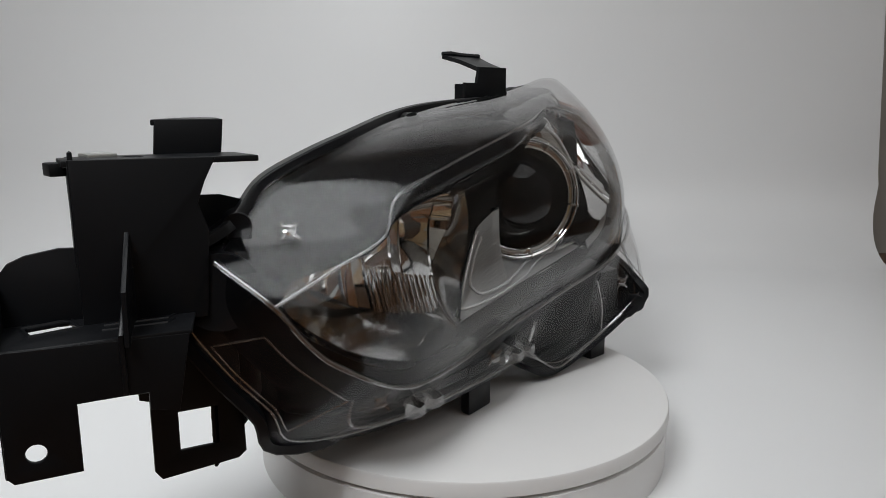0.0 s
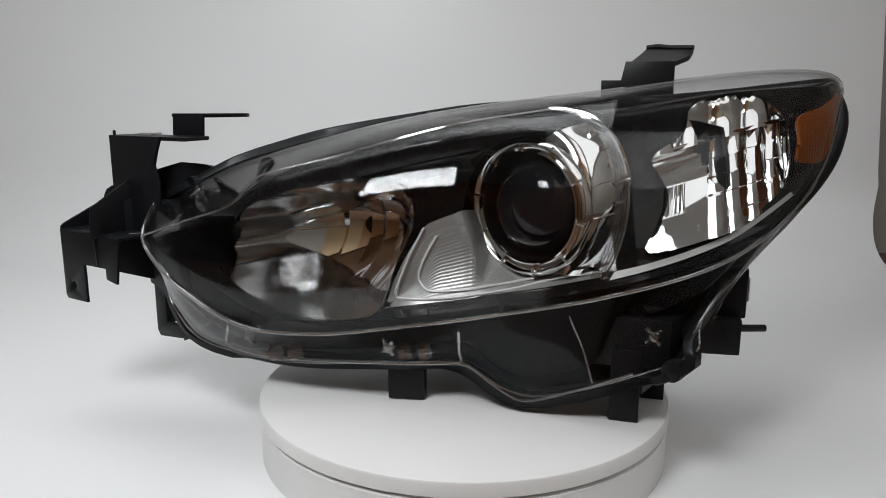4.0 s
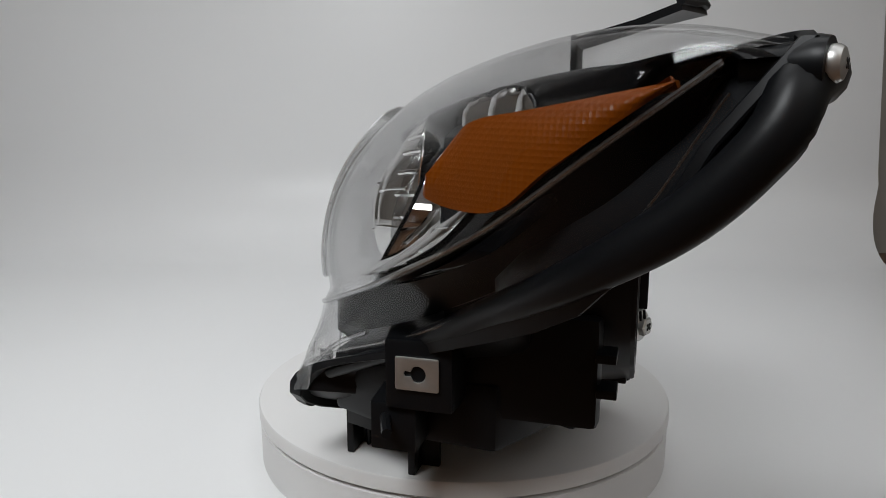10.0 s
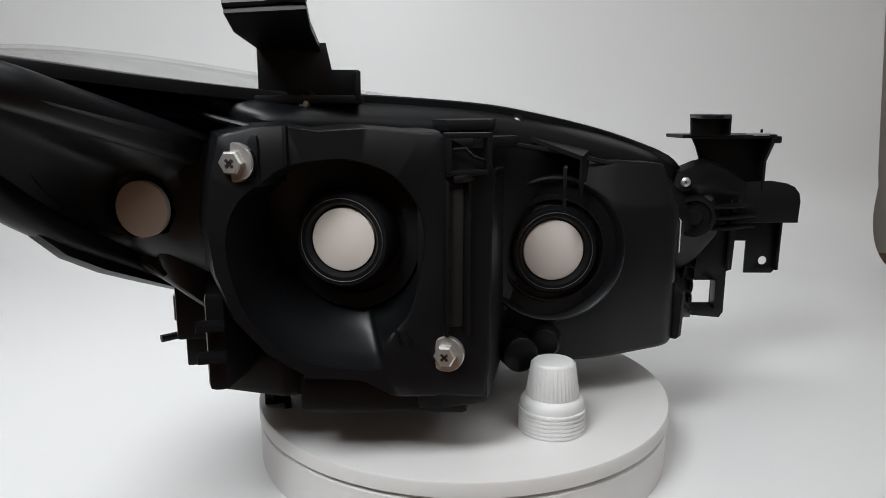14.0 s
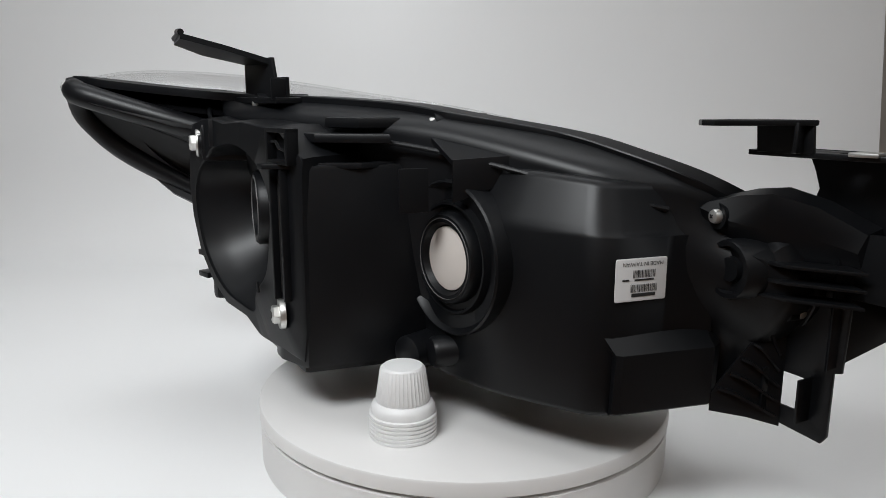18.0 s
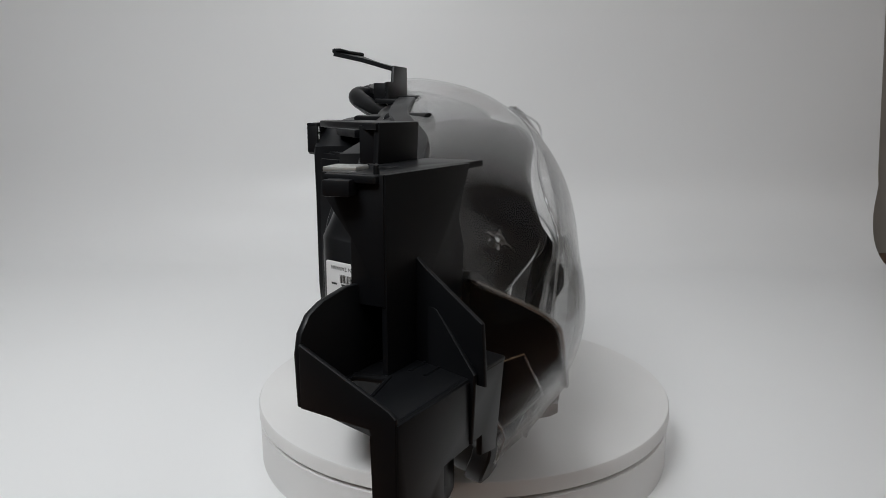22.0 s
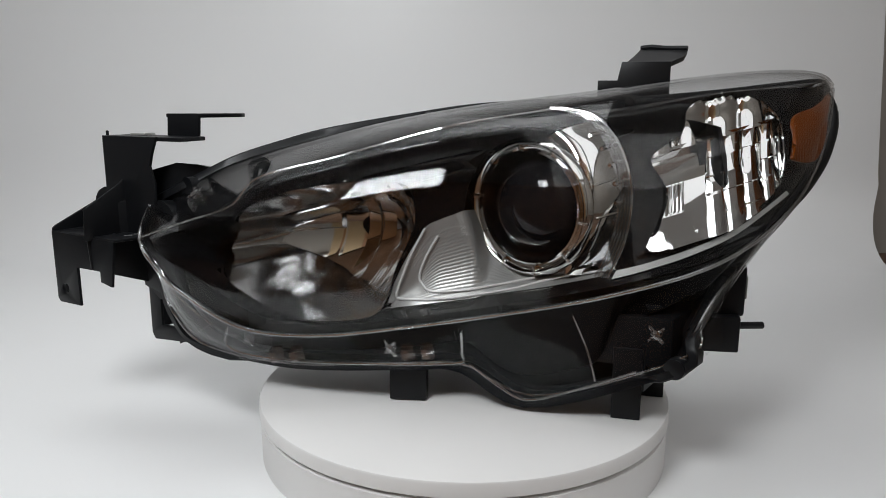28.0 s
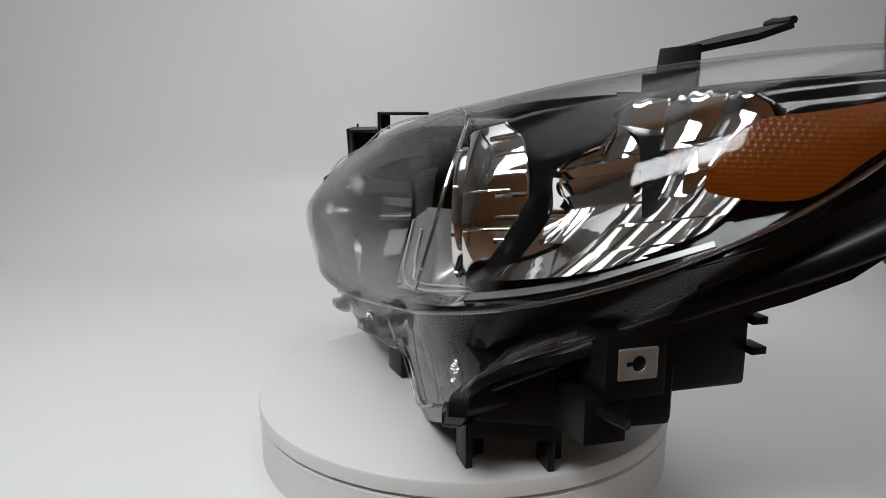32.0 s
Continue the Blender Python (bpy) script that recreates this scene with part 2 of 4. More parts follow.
def build_cups():
    c = empty("bottle_cap_stack", "stack of ribbed white plastic caps standing on the turntable", "cap stack")
    for k in range(6):
        p = [(0.024, 0.0036 * k), (0.0284, 0.0036 * k), (0.0293, 0.0036 * k + 0.0006), (0.0293, 0.0036 * k + 0.0028), (0.0284, 0.0036 * k + 0.0034), (0.024, 0.0036 * k + 0.0034)]
        part("cap_skirt", lathe(p, Matrix(), 48), CAP, c)
    part("cap_shoulder", lathe([(0.0275, 0.0214), (0.0278, 0.026), (0.0255, 0.030), (0.0225, 0.0315)], Matrix(), 48), CAP, c)
    bm = bmesh.new()
    n = 80
    rows = []
    for r, h, a in ((0.0222, 0.031, 0), (0.0222, 0.0325, 0.0012), (0.0182, 0.060, 0.0012), (0.0180, 0.0612, 0), (0.0168, 0.0622, 0), (0.0, 0.0622, 0)):
        rows.append([((r + a * (k % 2)) * math.cos(2 * math.pi * k / n), (r + a * (k % 2)) * math.sin(2 * math.pi * k / n), h) for k in range(n)])
    grid(bm, rows, close_v=True)
    bmesh.ops.remove_doubles(bm, verts=bm.verts, dist=0.00002)
    part("cap_body", bm, CAP, c, "ribbed tapered cap")
    return c


CUPS = build_cups()
CUPS_AT = pose(-0.0468, 0.1228, 0.003)

# ---- the headlight ----
LAMP = empty("headlight", "black car headlight assembly with clear lens, propped on a white turntable", "headlight")

# plan directions of the car: to its front, and to the lamp's outer side
FORE = Vector((-0.42, -0.907, 0))
SIDE = Vector((0.907, -0.42, 0))


def at(s, d, z):
    """A place from the distance to the outer side, the depth behind the front and the height."""
    return Vector((0.907 * s + 0.42 * d, -0.42 * s + 0.907 * d, z))


LOW = [(-.281, -.120, .161), (-.262, -.126, .135), (-.2375, -.1254, .113), (-.1805, -.120, .0817), (-.1136, -.1000, .0738), (-.034, -.0836, .0833), (.054, -.0767, .1004), (.1465, -.0748, .1235), (.230, -.040, .147), (.290, .022, .178), (.330, .092, .218), (.352, .150, .262), (.364, .200, .300)]
BROW = [(-.281, -.120, .161), (-.235, -.117, .177), (-.189, -.1125, .193), (-.166, -.0997, .218), (-.0964, -.0844, .237), (.0045, -.070, .2645), (.094, -.022, .280), (.15, .005, .294), (.222, .066, .309), (.296, .124, .317), (.340, .160, .317), (.358, .192, .312), (.366, .206, .305)]
TOP = [(-.298, -.079, .1848), (-.27, -.052, .205), (-.234, -.028, .2263), (-.185, -.013, .243), (-.135, .0, .2565), (-.057, .040, .271), (.005, .058, .280), (.1, .085, .286), (.17, .108, .288), (.245, .155, .295), (.31, .20, .303), (.345, .222, .307), (.359, .232, .308)]
RIM = [(-.318, -.048, .15), (-.300, -.065, .11), (-.277, -.083, .0765), (-.254, -.073, .042), (-.154, -.082, .032), (-.04, -.080, .040), (.009, -.060, .036), (.078, -.061, .008), (.207, -.0748, .0619), (.2155, -.0586, .091), (.2595, .0412, .1327), (.338, .157, .205), (.362, .208, .282)]


def soft_step(a, b, x):
    t = min(max((x - a) / (b - a), 0), 1)
    return t * t * (3 - 2 * t)


def lens_swell(u):
    return 0.09 * min(u / 0.55, 1) ** 0.8 * min((1 - u) / 0.42, 1), Vector((0.5 * u, 0, 0.05)), 0.55


def bezel_swell(u):
    return 0.036 * min(u / 0.25, 1) * min((1 - u) / 0.2, 1) ** 0.7, Vector((0.3 * u, 0, 0.25)), 0.5


def lens_inset(u, v):
    return 0.0


def bezel_inset(u, v):
    """The bezel is a dish: shallow at the edges, deep in the middle."""
    side = soft_step(0.02, 0.15, u) * (1 - 0.75 * soft_step(0.78, 0.93, u))
    crown = 0.017 * soft_step(0.36, 0.52, u) * (1 - soft_step(0.80, 0.93, u)) * soft_step(0.46, 0.70, v)
    return 0.008 + crown + (0.026 * soft_step(0.0, 0.05, v) * (1 - soft_step(0.45, 0.62, v)) + 0.030 * math.sin(math.pi * min(v / 0.66, 1)) ** 0.8) * side


def face(nu, nv, swell=lens_swell, inset=lens_inset, v0=0.0, v1=1.0, u0=0.0, u1=1.0):
    """The lens face: from its lower crease over the brow to the top seam."""
    a, c, b = crom(LOW, 241), crom(BROW, 241), crom(TOP, 241)
    rows = []
    for i in range(nu):
        u = u0 + (u1 - u0) * i / (nu - 1)
        k = min(int(u * 240), 239)
        f = u * 240 - k
        A, C, B = a[k].lerp(a[k + 1], f), c[k].lerp(c[k + 1], f), b[k].lerp(b[k + 1], f)
        amount, lean, up = swell(u)
        K = A.lerp(C, up) + (FORE * 0.9 + lean).normalized() * amount
        s = min(max((u - 0.2) / 0.15, 0), 1)
        t = (C - K).normalized() if (C - K).length > 1e-6 else Vector((0, 0, 1))
        K2 = ((B + C) / 2).lerp(C + t * (B - C).length * 0.25 + (B - C) * 0.3, s) + Vector((0, 0, 0.006 * soft_step(0.5, 0.7, u) * (1 - soft_step(0.85, 1.0, u))))
        inward = (-FORE).lerp(Vector((-0.8, 0.6, 0)), soft_step(0.78, 0.95, u))
        row = []
        for j in range(nv):
            v = v0 + (v1 - v0) * j / (nv - 1)
            if v < 0.62:
                w = v / 0.62
                p = A * (1 - w) ** 2 + K * 2 * w * (1 - w) + C * w * w
            else:
                w = (v - 0.62) / 0.38
                p = C * (1 - w) ** 2 + K2 * 2 * w * (1 - w) + B * w * w
            down = soft_step(0.45, 0.72, v) * 0.85
            row.append(p + (inward * (1 - down) + Vector((0, 0, -down))) * inset(u, v))
        rows.append(row)
    return rows


def build_lens():
    skin = face(90, 36)
    for _ in range(40):
        skin = [skin[0]] + [[p if j in (0, len(r) - 1) else (skin[i][j] + p * 2 + skin[i + 2][j]) / 4 for j, p in enumerate(r)] for i, r in enumerate(skin[1:-1])] + [skin[-1]]
    lens = part("lens", sheet(skin, 0.0025), CLEAR, LAMP, "clear polycarbonate outer lens")
    lens.visible_shadow = False
    edge = [TOP[0], *LOW]
    foot = [(-.306, -.052, .188), *RIM]
    a, b = crom(edge, 160), crom(foot, 160)
    rows = []
    for p, q in zip(a, b):
        mid = (p + q) / 2 + Vector((0, -0.004, 0))
        rows.append([p, p.lerp(mid, 0.5), mid, mid.lerp(q, 0.5), q])
    sk = part("lens_skirt", sheet(rows, 0.002), CLEAR_LOW, lens, "clear skirt of the lens over black plastic")
    sk.visible_shadow = False
    heart = Vector((0.03, 0.06, 0.16))
    bm = bmesh.new()
    grid(bm, [[p + (heart - p).normalized() * (0.004, 0.011, 0.015, 0.018, 0.020)[j] * (1 + 1.6 * soft_step(.14, .19, p.x) * (1 - soft_step(.22, .25, p.x))) + Vector((0, 0, 0.012 if j == 4 else 0)) for j, p in enumerate(r)] for r in rows])
    part("skirt_liner", bm, LINER, LAMP, "black wall behind the clear skirt")
    part("lens_edge", tube(a, 0.0017), RIDGE, lens, "bright moulded edge of the lens").visible_shadow = False
    part("skirt_edge", tube([q.lerp(p, 0.10) + (p - q).normalized() * 0.004 + FORE * 0.002 for p, q in zip(a, b)], 0.0009), RIDGE, lens).visible_shadow = False
    wall = [p + (heart - p).normalized() * 0.002 for p in ([a[k].lerp(b[k], .30) for k in range(20, 46)] + [a[k].lerp(b[k], .82) for k in range(45, 19, -1)])]
    part("skirt_pocket", tube(wall, 0.0009, closed=True), RIDGE, lens, "clear moulded outline of a pocket").visible_shadow = False
    part("brow_edge", tube(crom(BROW[:7], 80), 0.0010), RIDGE, lens).visible_shadow = False


build_lens()


TOP_REAR = [(-.262, -.035, .195), (-.225, -.005, .21), (-.18, .03, .222), (-.125, .05, .235), (-.05, .075, .25), (.015, .1, .258), (.11, .13, .265), (.18, .15, .27), (.24, .126, .285), (.286, .126, .293), (.322, .160, .298), (.343, .212, .302)]
RIM_REAR = [(-.30, -.02, .15), (-.28, -.03, .115), (-.255, -.04, .09), (-.23, -.02, .06), (-.15, .025, .05), (-.03, .060, .05), (.03, .07, .05), (.08, .08, .035), (.17, .07, .05), (.19, .09, .085), (.254, .108, .145), (.291, .096, .19), (.343, .212, .298)]


def build_housing():
    n = 60
    top, low = crom([(-.306, -.052, .188), *TOP[1:]], n), crom([(-.306, -.052, .188), *RIM], n)
    rtop, rlow = crom([(-.29, -.02, .178), *TOP_REAR], n), crom([(-.29, -.02, .178), *RIM_REAR], n)
    loop, rear = top + low[::-1][1:-1], rtop + rlow[::-1][1:-1]
    mid = Vector((0.03, 0.03, 0.17))
    rows = []
    for k in range(7):
        f = k / 6
        g = math.sin(f * 1.5708)
        rows.append([Vector((p.x + (q.x - p.x) * f, p.y + (q.y - p.y) * g, p.z + (q.z - p.z) * f ** 1.6)) for p, q in zip(loop, rear)])
    bm = bmesh.new()
    vs = grid(bm, rows, close_v=True)
    back, m = vs[-1], len(vs[-1])
    strips = []
    for k in range(n):
        a, b = back[k], back[(m - k) % m]
        strips.append([a] if a is b else [a, *(bm.verts.new(a.co.lerp(b.co, j / 6) - FORE * 0.018 * max(0, 1 - k / 36) * math.sin(math.pi * j / 6)) for j in range(1, 6)), b])
    for p, q in zip(strips, strips[1:]):
        if len(p) == len(q):
            for j in range(len(p) - 1):
                bm.faces.new((p[j], q[j], q[j + 1], p[j + 1]))
        else:
            w = p if len(p) > 1 else q
            bm.faces.new([(q if w is p else p)[0], *w])
    house = part("housing", bm, BLACK, LAMP, "matt black moulded rear housing")
    m = len(loop)
    band = []
    for k, p in enumerate(loop):
        t = (loop[(k + 1) % m] - loop[k - 1]).normalized()
        if k >= n:
            w = soft_step(-.23, -.15, p.x) * (1 - soft_step(.15, .2, p.x))
            p = p - FORE * 0.024 * w + Vector((0, 0, 0.007 * w))
        o = t.cross(-FORE).normalized()
        if o.dot(p - mid) < 0:
            o = -o
        tail = 0.020 * soft_step(0.20, 0.33, p.x) if k >= n else 0.011
        tail -= (tail + 0.006) * soft_step(0.30, 0.355, p.x)
        band.append([p - o * 0.004 + FORE * 0.004, p + o * 0.0025 + FORE * 0.004, p + o * 0.004 + FORE * 0.0025, p + o * 0.004 - FORE * (0.009 + tail), p + o * 0.003 - FORE * (0.010 + tail), p - o * 0.004 - FORE * (0.010 + tail)])
    bm = bmesh.new()
    grid(bm, band, close_u=True, close_v=True)
    part("housing_flange", bm, BLACK, house, "black flange round the lens")
    arm = crom([(.216, -.046, .088), (.250, .030, .128), (.286, .085, .162), (.327, .140, .197), (.355, .190, .234), (.365, .220, .268), (.3570, .2300, .290), (.340, .239, .296), (.322, .239, .292), (.298, .214, .281), (.262, .170, .264), (.228, .125, .248)], 80)
    part("tail_arm", tube(arm, 0.0125, 14, thin=0.6), BLACK, house, "thick rounded black arm round the outer tip")
    eye = at(0.1978, 0.226, 0.2085)
    edge = [p.lerp(eye, 0.04) - FORE * 0.0095 * soft_step(14, 28, k) for k, p in enumerate(arm) if 14 <= k < 59] + [Vector((.302, .240, .284)), Vector((.280, .216, .276)), Vector((.250, .184, .266)), Vector((.226, .150, .258)), Vector((.218, .150, .235)), Vector((.212, .140, .200)), Vector((.208, .115, .150))]
    turn = [math.atan2(p.z - eye.z, -(p - eye).dot(SIDE)) for p in edge]
    inner = [eye - SIDE * 0.0245 * math.cos(a) + Vector((0, 0, 0.0245 * math.sin(a))) for a in turn]
    rows = []
    for k in range(9):
        f = k / 8
        rows.append([p.lerp(q, f) - FORE * 0.002 * math.sin(math.pi * f) for p, q in zip(edge, inner)])
    rows.append([q + FORE * 0.022 for q in inner])
    bm = bmesh.new()
    grid(bm, rows, close_v=True)
    part("tail_shell", bm, BLACK, house, "smooth black shell behind the outer tip", angle=60)
    return house


HOUSE = build_housing()


def inside(poly, x, z):
    hit = False
    for (x0, z0), (x1, z1) in zip(poly, poly[1:] + poly[:1]):
        if (z0 > z) != (z1 > z) and x < (x1 - x0) * (z - z0) / (z1 - z0) + x0:
            hit = not hit
    return hit


def nearest(poly, x, z):
    best = None
    for (x0, z0), (x1, z1) in zip(poly, poly[1:] + poly[:1]):
        dx, dz = x1 - x0, z1 - z0
        t = min(max(((x - x0) * dx + (z - z0) * dz) / (dx * dx + dz * dz), 0), 1)
        p = (x0 + t * dx, z0 + t * dz)
        d = (p[0] - x) ** 2 + (p[1] - z) ** 2
        if best is None or d < best[0]:
            best = (d, p)
    return best[1], math.sqrt(best[0])


def smooth_loop(poly, n):
    c = [Vector((x, 0, z)) for x, z in poly]
    m = len(c)
    out = []
    for k in range(n):
        s = m * k / n
        i = int(s)
        t = s - i
        a, b, d, e = c[i - 1], c[i % m], c[(i + 1) % m], c[(i + 2) % m]
        p = 0.5 * (2 * b + (d - a) * t + (2 * a - 5 * b + 4 * d - e) * t * t + (3 * b - a - 3 * d + e) * t ** 3)
        out.append((p.x, p.z))
    return out


BOWL = smooth_loop([(-.233, .138), (-.222, .158), (-.200, .175), (-.176, .193), (-.150, .204), (-.118, .211), (-.076, .215), (-.047, .212), (-.038, .197), (-.036, .173), (-.042, .155), (-.053, .130), (-.060, .103), (-.068, .088), (-.083, .083), (-.110, .081), (-.135, .082), (-.161, .087), (-.190, .098), (-.214, .112), (-.229, .125)], 168)
PROJ = (0.070, 0.187)
EYEHOLE = [(PROJ[0] + 0.061 * x, PROJ[1] + 0.068 * z) for x, z in ring_pts(1, 64)]
PANEL = [(-.064, .097), (-.055, .117), (-.044, .141), (-.027, .169), (-.016, .176), (-.001, .182), (.013, .187), (.02, .16), (.04, .14), (.07, .125), (.10, .13), (.13, .14), (.141, .133), (.085, .118), (.033, .108), (-.009, .101), (-.058, .093)]
SIGNAL = smooth_loop([(.173, .234), (.200, .257), (.205, .280), (.229, .292), (.269, .292), (.295, .275), (.302, .253), (.301, .221), (.289, .199), (.250, .175), (.201, .161), (.176, .158), (.183, .175), (.189, .204)], 136)


def bezel_depth(rows):
    """Places on the bezel by x and z."""
    flat = np.array([tuple(p) for r in rows for p in r])

    def find(x, z):
        d = (flat[:, 0] - x) ** 2 + (flat[:, 2] - z) ** 2
        w = 1 / (2e-5 + d) ** 4
        near = d < d.min() + 0.0003
        a = np.stack((np.ones(near.sum()), flat[near, 0] - x, flat[near, 2] - z), 1) * w[near, None] ** 0.5
        return float(np.linalg.lstsq(a, flat[near, 1] * w[near] ** 0.5, rcond=None)[0][0])
    return find


def sunk(rows):
    """The bezel falls back steeply behind the inner corner of the lens."""
    edge = [(p.x, p.z) for p in crom(LOW[:6], 40)]
    out = []
    for r in rows:
        line = []
        for p in r:
            w = min(math.hypot(p.x - x, p.z - z) for x, z in edge)
            k = soft_step(0.004, 0.026, w) * (1 - soft_step(-.19, -.075, p.x)) * (1 - soft_step(.135, .195, p.z))
            line.append(p + Vector((0, 0.058 * k, 0)))
        out.append(line)
    return out


def build_bezel():
    rows = sunk(face(170, 80, bezel_swell, bezel_inset, 0.02, 1.0, 0.012, 0.985))
    find = bezel_depth(sunk(face(120, 60, bezel_swell, bezel_inset, 0.0, 0.72)))
    bm = bmesh.new()
    grid(bm, rows)
    holes = (BOWL, EYEHOLE, SIGNAL, PANEL)
    cut = []
    for f in bm.faces:
        c = f.calc_center_median()
        if any(inside(h, c.x, c.z) for h in holes) and c.y < find(c.x, c.z) + 0.02:
            cut.append(f)
    edge, cutset = set(), set(cut)
    for f in cut:
        for v in f.verts:
            if any(g not in cutset for g in v.link_faces):
                edge.add(v)
    for v in edge:
        p, d = min((nearest(h, v.co.x, v.co.z) for h in holes), key=lambda q: q[1])
        if d < 0.006:
            v.co.x, v.co.z = p
    bmesh.ops.delete(bm, geom=cut, context="FACES")
    part("bezel", bm, GLOSS, LAMP, "glossy black inner bezel")
    return find


BEZEL_Y = build_bezel()


def on_bezel(x, z, back=0.0):
    return Vector((x, BEZEL_Y(x, z) + back, z))


def fill(loop, place, x0, x1, z0, z1, nx, nz):
    """A sheet of cells over a loop; place gives each point from x and z."""
    bm = bmesh.new()
    vs = {}
    for i in range(nx + 1):
        for k in range(nz + 1):
            x, z = x0 + (x1 - x0) * i / nx, z0 + (z1 - z0) * k / nz
            if inside(loop, x, z) or nearest(loop, x, z)[1] < 0.002:
                vs[i, k] = bm.verts.new(place(x, z))
    for i, k in vs:
        q = [vs.get(c) for c in ((i, k), (i + 1, k), (i + 1, k + 1), (i, k + 1))]
        if all(q):
            bm.faces.new(q)
    return bm


BANDS = ((-.057, .0022, .10), (-.040, -.0010, -.16), (-.028, .0030, .22), (-.014, .0004, -.12), (.011, .0034, .03), (.021, .0000, .30), (.045, .0026, -.08), (.2, -.0008, .05))


def beam_bowl(socket):
    """A parabolic dish with upright steps and ribbed patches, and the smooth flare from it to the bezel."""
    s0, d0 = socket.dot(SIDE), -socket.dot(FORE)
    rim = [on_bezel(x, z, 0.001) for x, z in BOWL]
    for _ in range(30):
        deep = [(rim[k - 1].y + 2 * rim[k].y + rim[(k + 1) % len(rim)].y) / 4 for k in range(len(rim))]
        for p, y in zip(rim, deep):
            p.y = y

    def dish(a, z, plain=False):
        b = z - socket.z
        h = 0.0
        if not plain:
            if a < -.057:
                if b < -.030 - 0.9 * (a + .100):
                    h = 0.0026 * abs((a / 0.0056) % 1 - 0.5) * 2
                elif b > -.006:
                    h = 0.0030 * math.floor((b + .006) / 0.017) + 0.0016 * math.floor((a + .11) / 0.019)
            else:
                left = -.057
                for right, off, tilt in BANDS[1:]:
                    if a < right:
                        h = off + tilt * (a - (left + min(right, .075)) / 2)
                        break
                    left = right
                if -.014 < a < .011 and -.072 < b < -.028:
                    h += 0.0014 * abs((a / 0.0034) % 1 - 0.5) * 2
                if b > .024:
                    h += 0.0035 * (1 + math.floor((b - .024) / 0.015))
                if .011 < a < .045 and b < -.035:
                    h += 0.0016 * abs((a / 0.0040) % 1 - 0.5) * 2
        return at(s0 + a, d0 - (a * a + b * b) / (4 * 0.0205) - h, z)
    loop = [(0.82 * (p.dot(SIDE) - s0), socket.z + 0.82 * (p.z - socket.z)) for p in rim]
    lip = [dish(a, z, True) for a, z in loop]
    bm = bmesh.new()
    grid(bm, [[p.lerp(q, k / 8) - FORE * 0.004 * math.sin(math.pi * k / 8) for p, q in zip(rim, lip)] for k in range(9)], close_v=True)
    a0, a1 = min(p[0] for p in loop) - .002, max(p[0] for p in loop) + .002
    z0, z1 = min(p[1] for p in loop) - .002, max(p[1] for p in loop) + .002
    return bm, fill(loop, dish, a0, a1, z0, z1, 190, 90)


def signal_bowl():
    """The turn signal: side walls, a back of pillow columns, a ledge and flat panes above it."""
    wall = bmesh.new()
    grid(wall, [[on_bezel(x, z, d) for x, z in SIGNAL] for d in (0.001, 0.006, 0.011, 0.016)], close_v=True)
    rng = random.Random(11)
    lean = [(rng.uniform(-.30, .30), rng.uniform(-.004, .004)) for _ in range(16)]

    def place(x, z):
        ledge = 0.2335 + 0.27 * (x - .17)
        if z > ledge:
            c = (x - .166) / 0.030
            a = lean[int(c) + 8]
            d = 0.010 - 0.0075 * math.sin(math.pi * (c % 1)) ** 0.7 + a[0] * ((c % 1) - 0.5) * 0.012 - 0.10 * (z - ledge)
        elif x < .226:
            e = (ledge - z) / 0.075
            d = 0.020 * (1 - (1.6 * e - 0.55) ** 2) - 0.10 * (.226 - x)
            if e < 0.42:
                d -= 0.005 * (1 - (e / 0.14) % 1)
            elif e < 0.75 and x < .205:
                d -= 0.0016 * abs((x / 0.0034) % 1 - 0.5) * 2
        else:
            c = (x - .226) / 0.0180
            a = lean[int(c)]
            f, e = c % 1, (ledge - z) / 0.075
            g = lean[(3 * int(c) + 5 * int(e * 4.5)) % 16]
            d = 0.020 * (1 - (1.6 * e - 0.55) ** 2) - 0.0036 * math.sin(math.pi * f) + a[0] * (f - 0.5) * 0.012 + a[1] + g[0] * ((e * 4.5) % 1 - 0.5) * 0.010
        return on_bezel(x, z, d)
    tilt = [(x, z - 0.27 * (x - .17)) for x, z in SIGNAL]
    back = fill(tilt, lambda x, w: place(x, w + 0.27 * (x - .17)), .168, .308, min(p[1] for p in tilt) - .002, max(p[1] for p in tilt) + .002, 150, 130)
    return wall, back


def circle_at(m, r, h, a0, a1, n):
    return [m @ Vector((r * math.cos(radians(a0 + (a1 - a0) * k / (n - 1))), r * math.sin(radians(a0 + (a1 - a0) * k / (n - 1))), h)) for k in range(n)]


def ruled(a, b, n, sag=0.0, way=None):
    """Rows from curve a to curve b, sagging between them."""
    rows = []
    for p, q in zip(a, b):
        rows.append([p.lerp(q, k / (n - 1)) + (way or Vector()) * sag * math.sin(math.pi * k / (n - 1)) for k in range(n)])
    return rows


RIB = [(.0941, -.0346, .2801), (.1226, -.0384, .2733), (.1421, -.0503, .254), (.1536, -.0625, .2299), (.1578, -.0709, .2065), (.1557, -.0783, .1799), (.1496, -.0829, .1588), (.1413, -.0859, .1408)]
PROJ_M = axes((0.0672, -0.0155, 0.188), SIDE, (0, 0, 1))


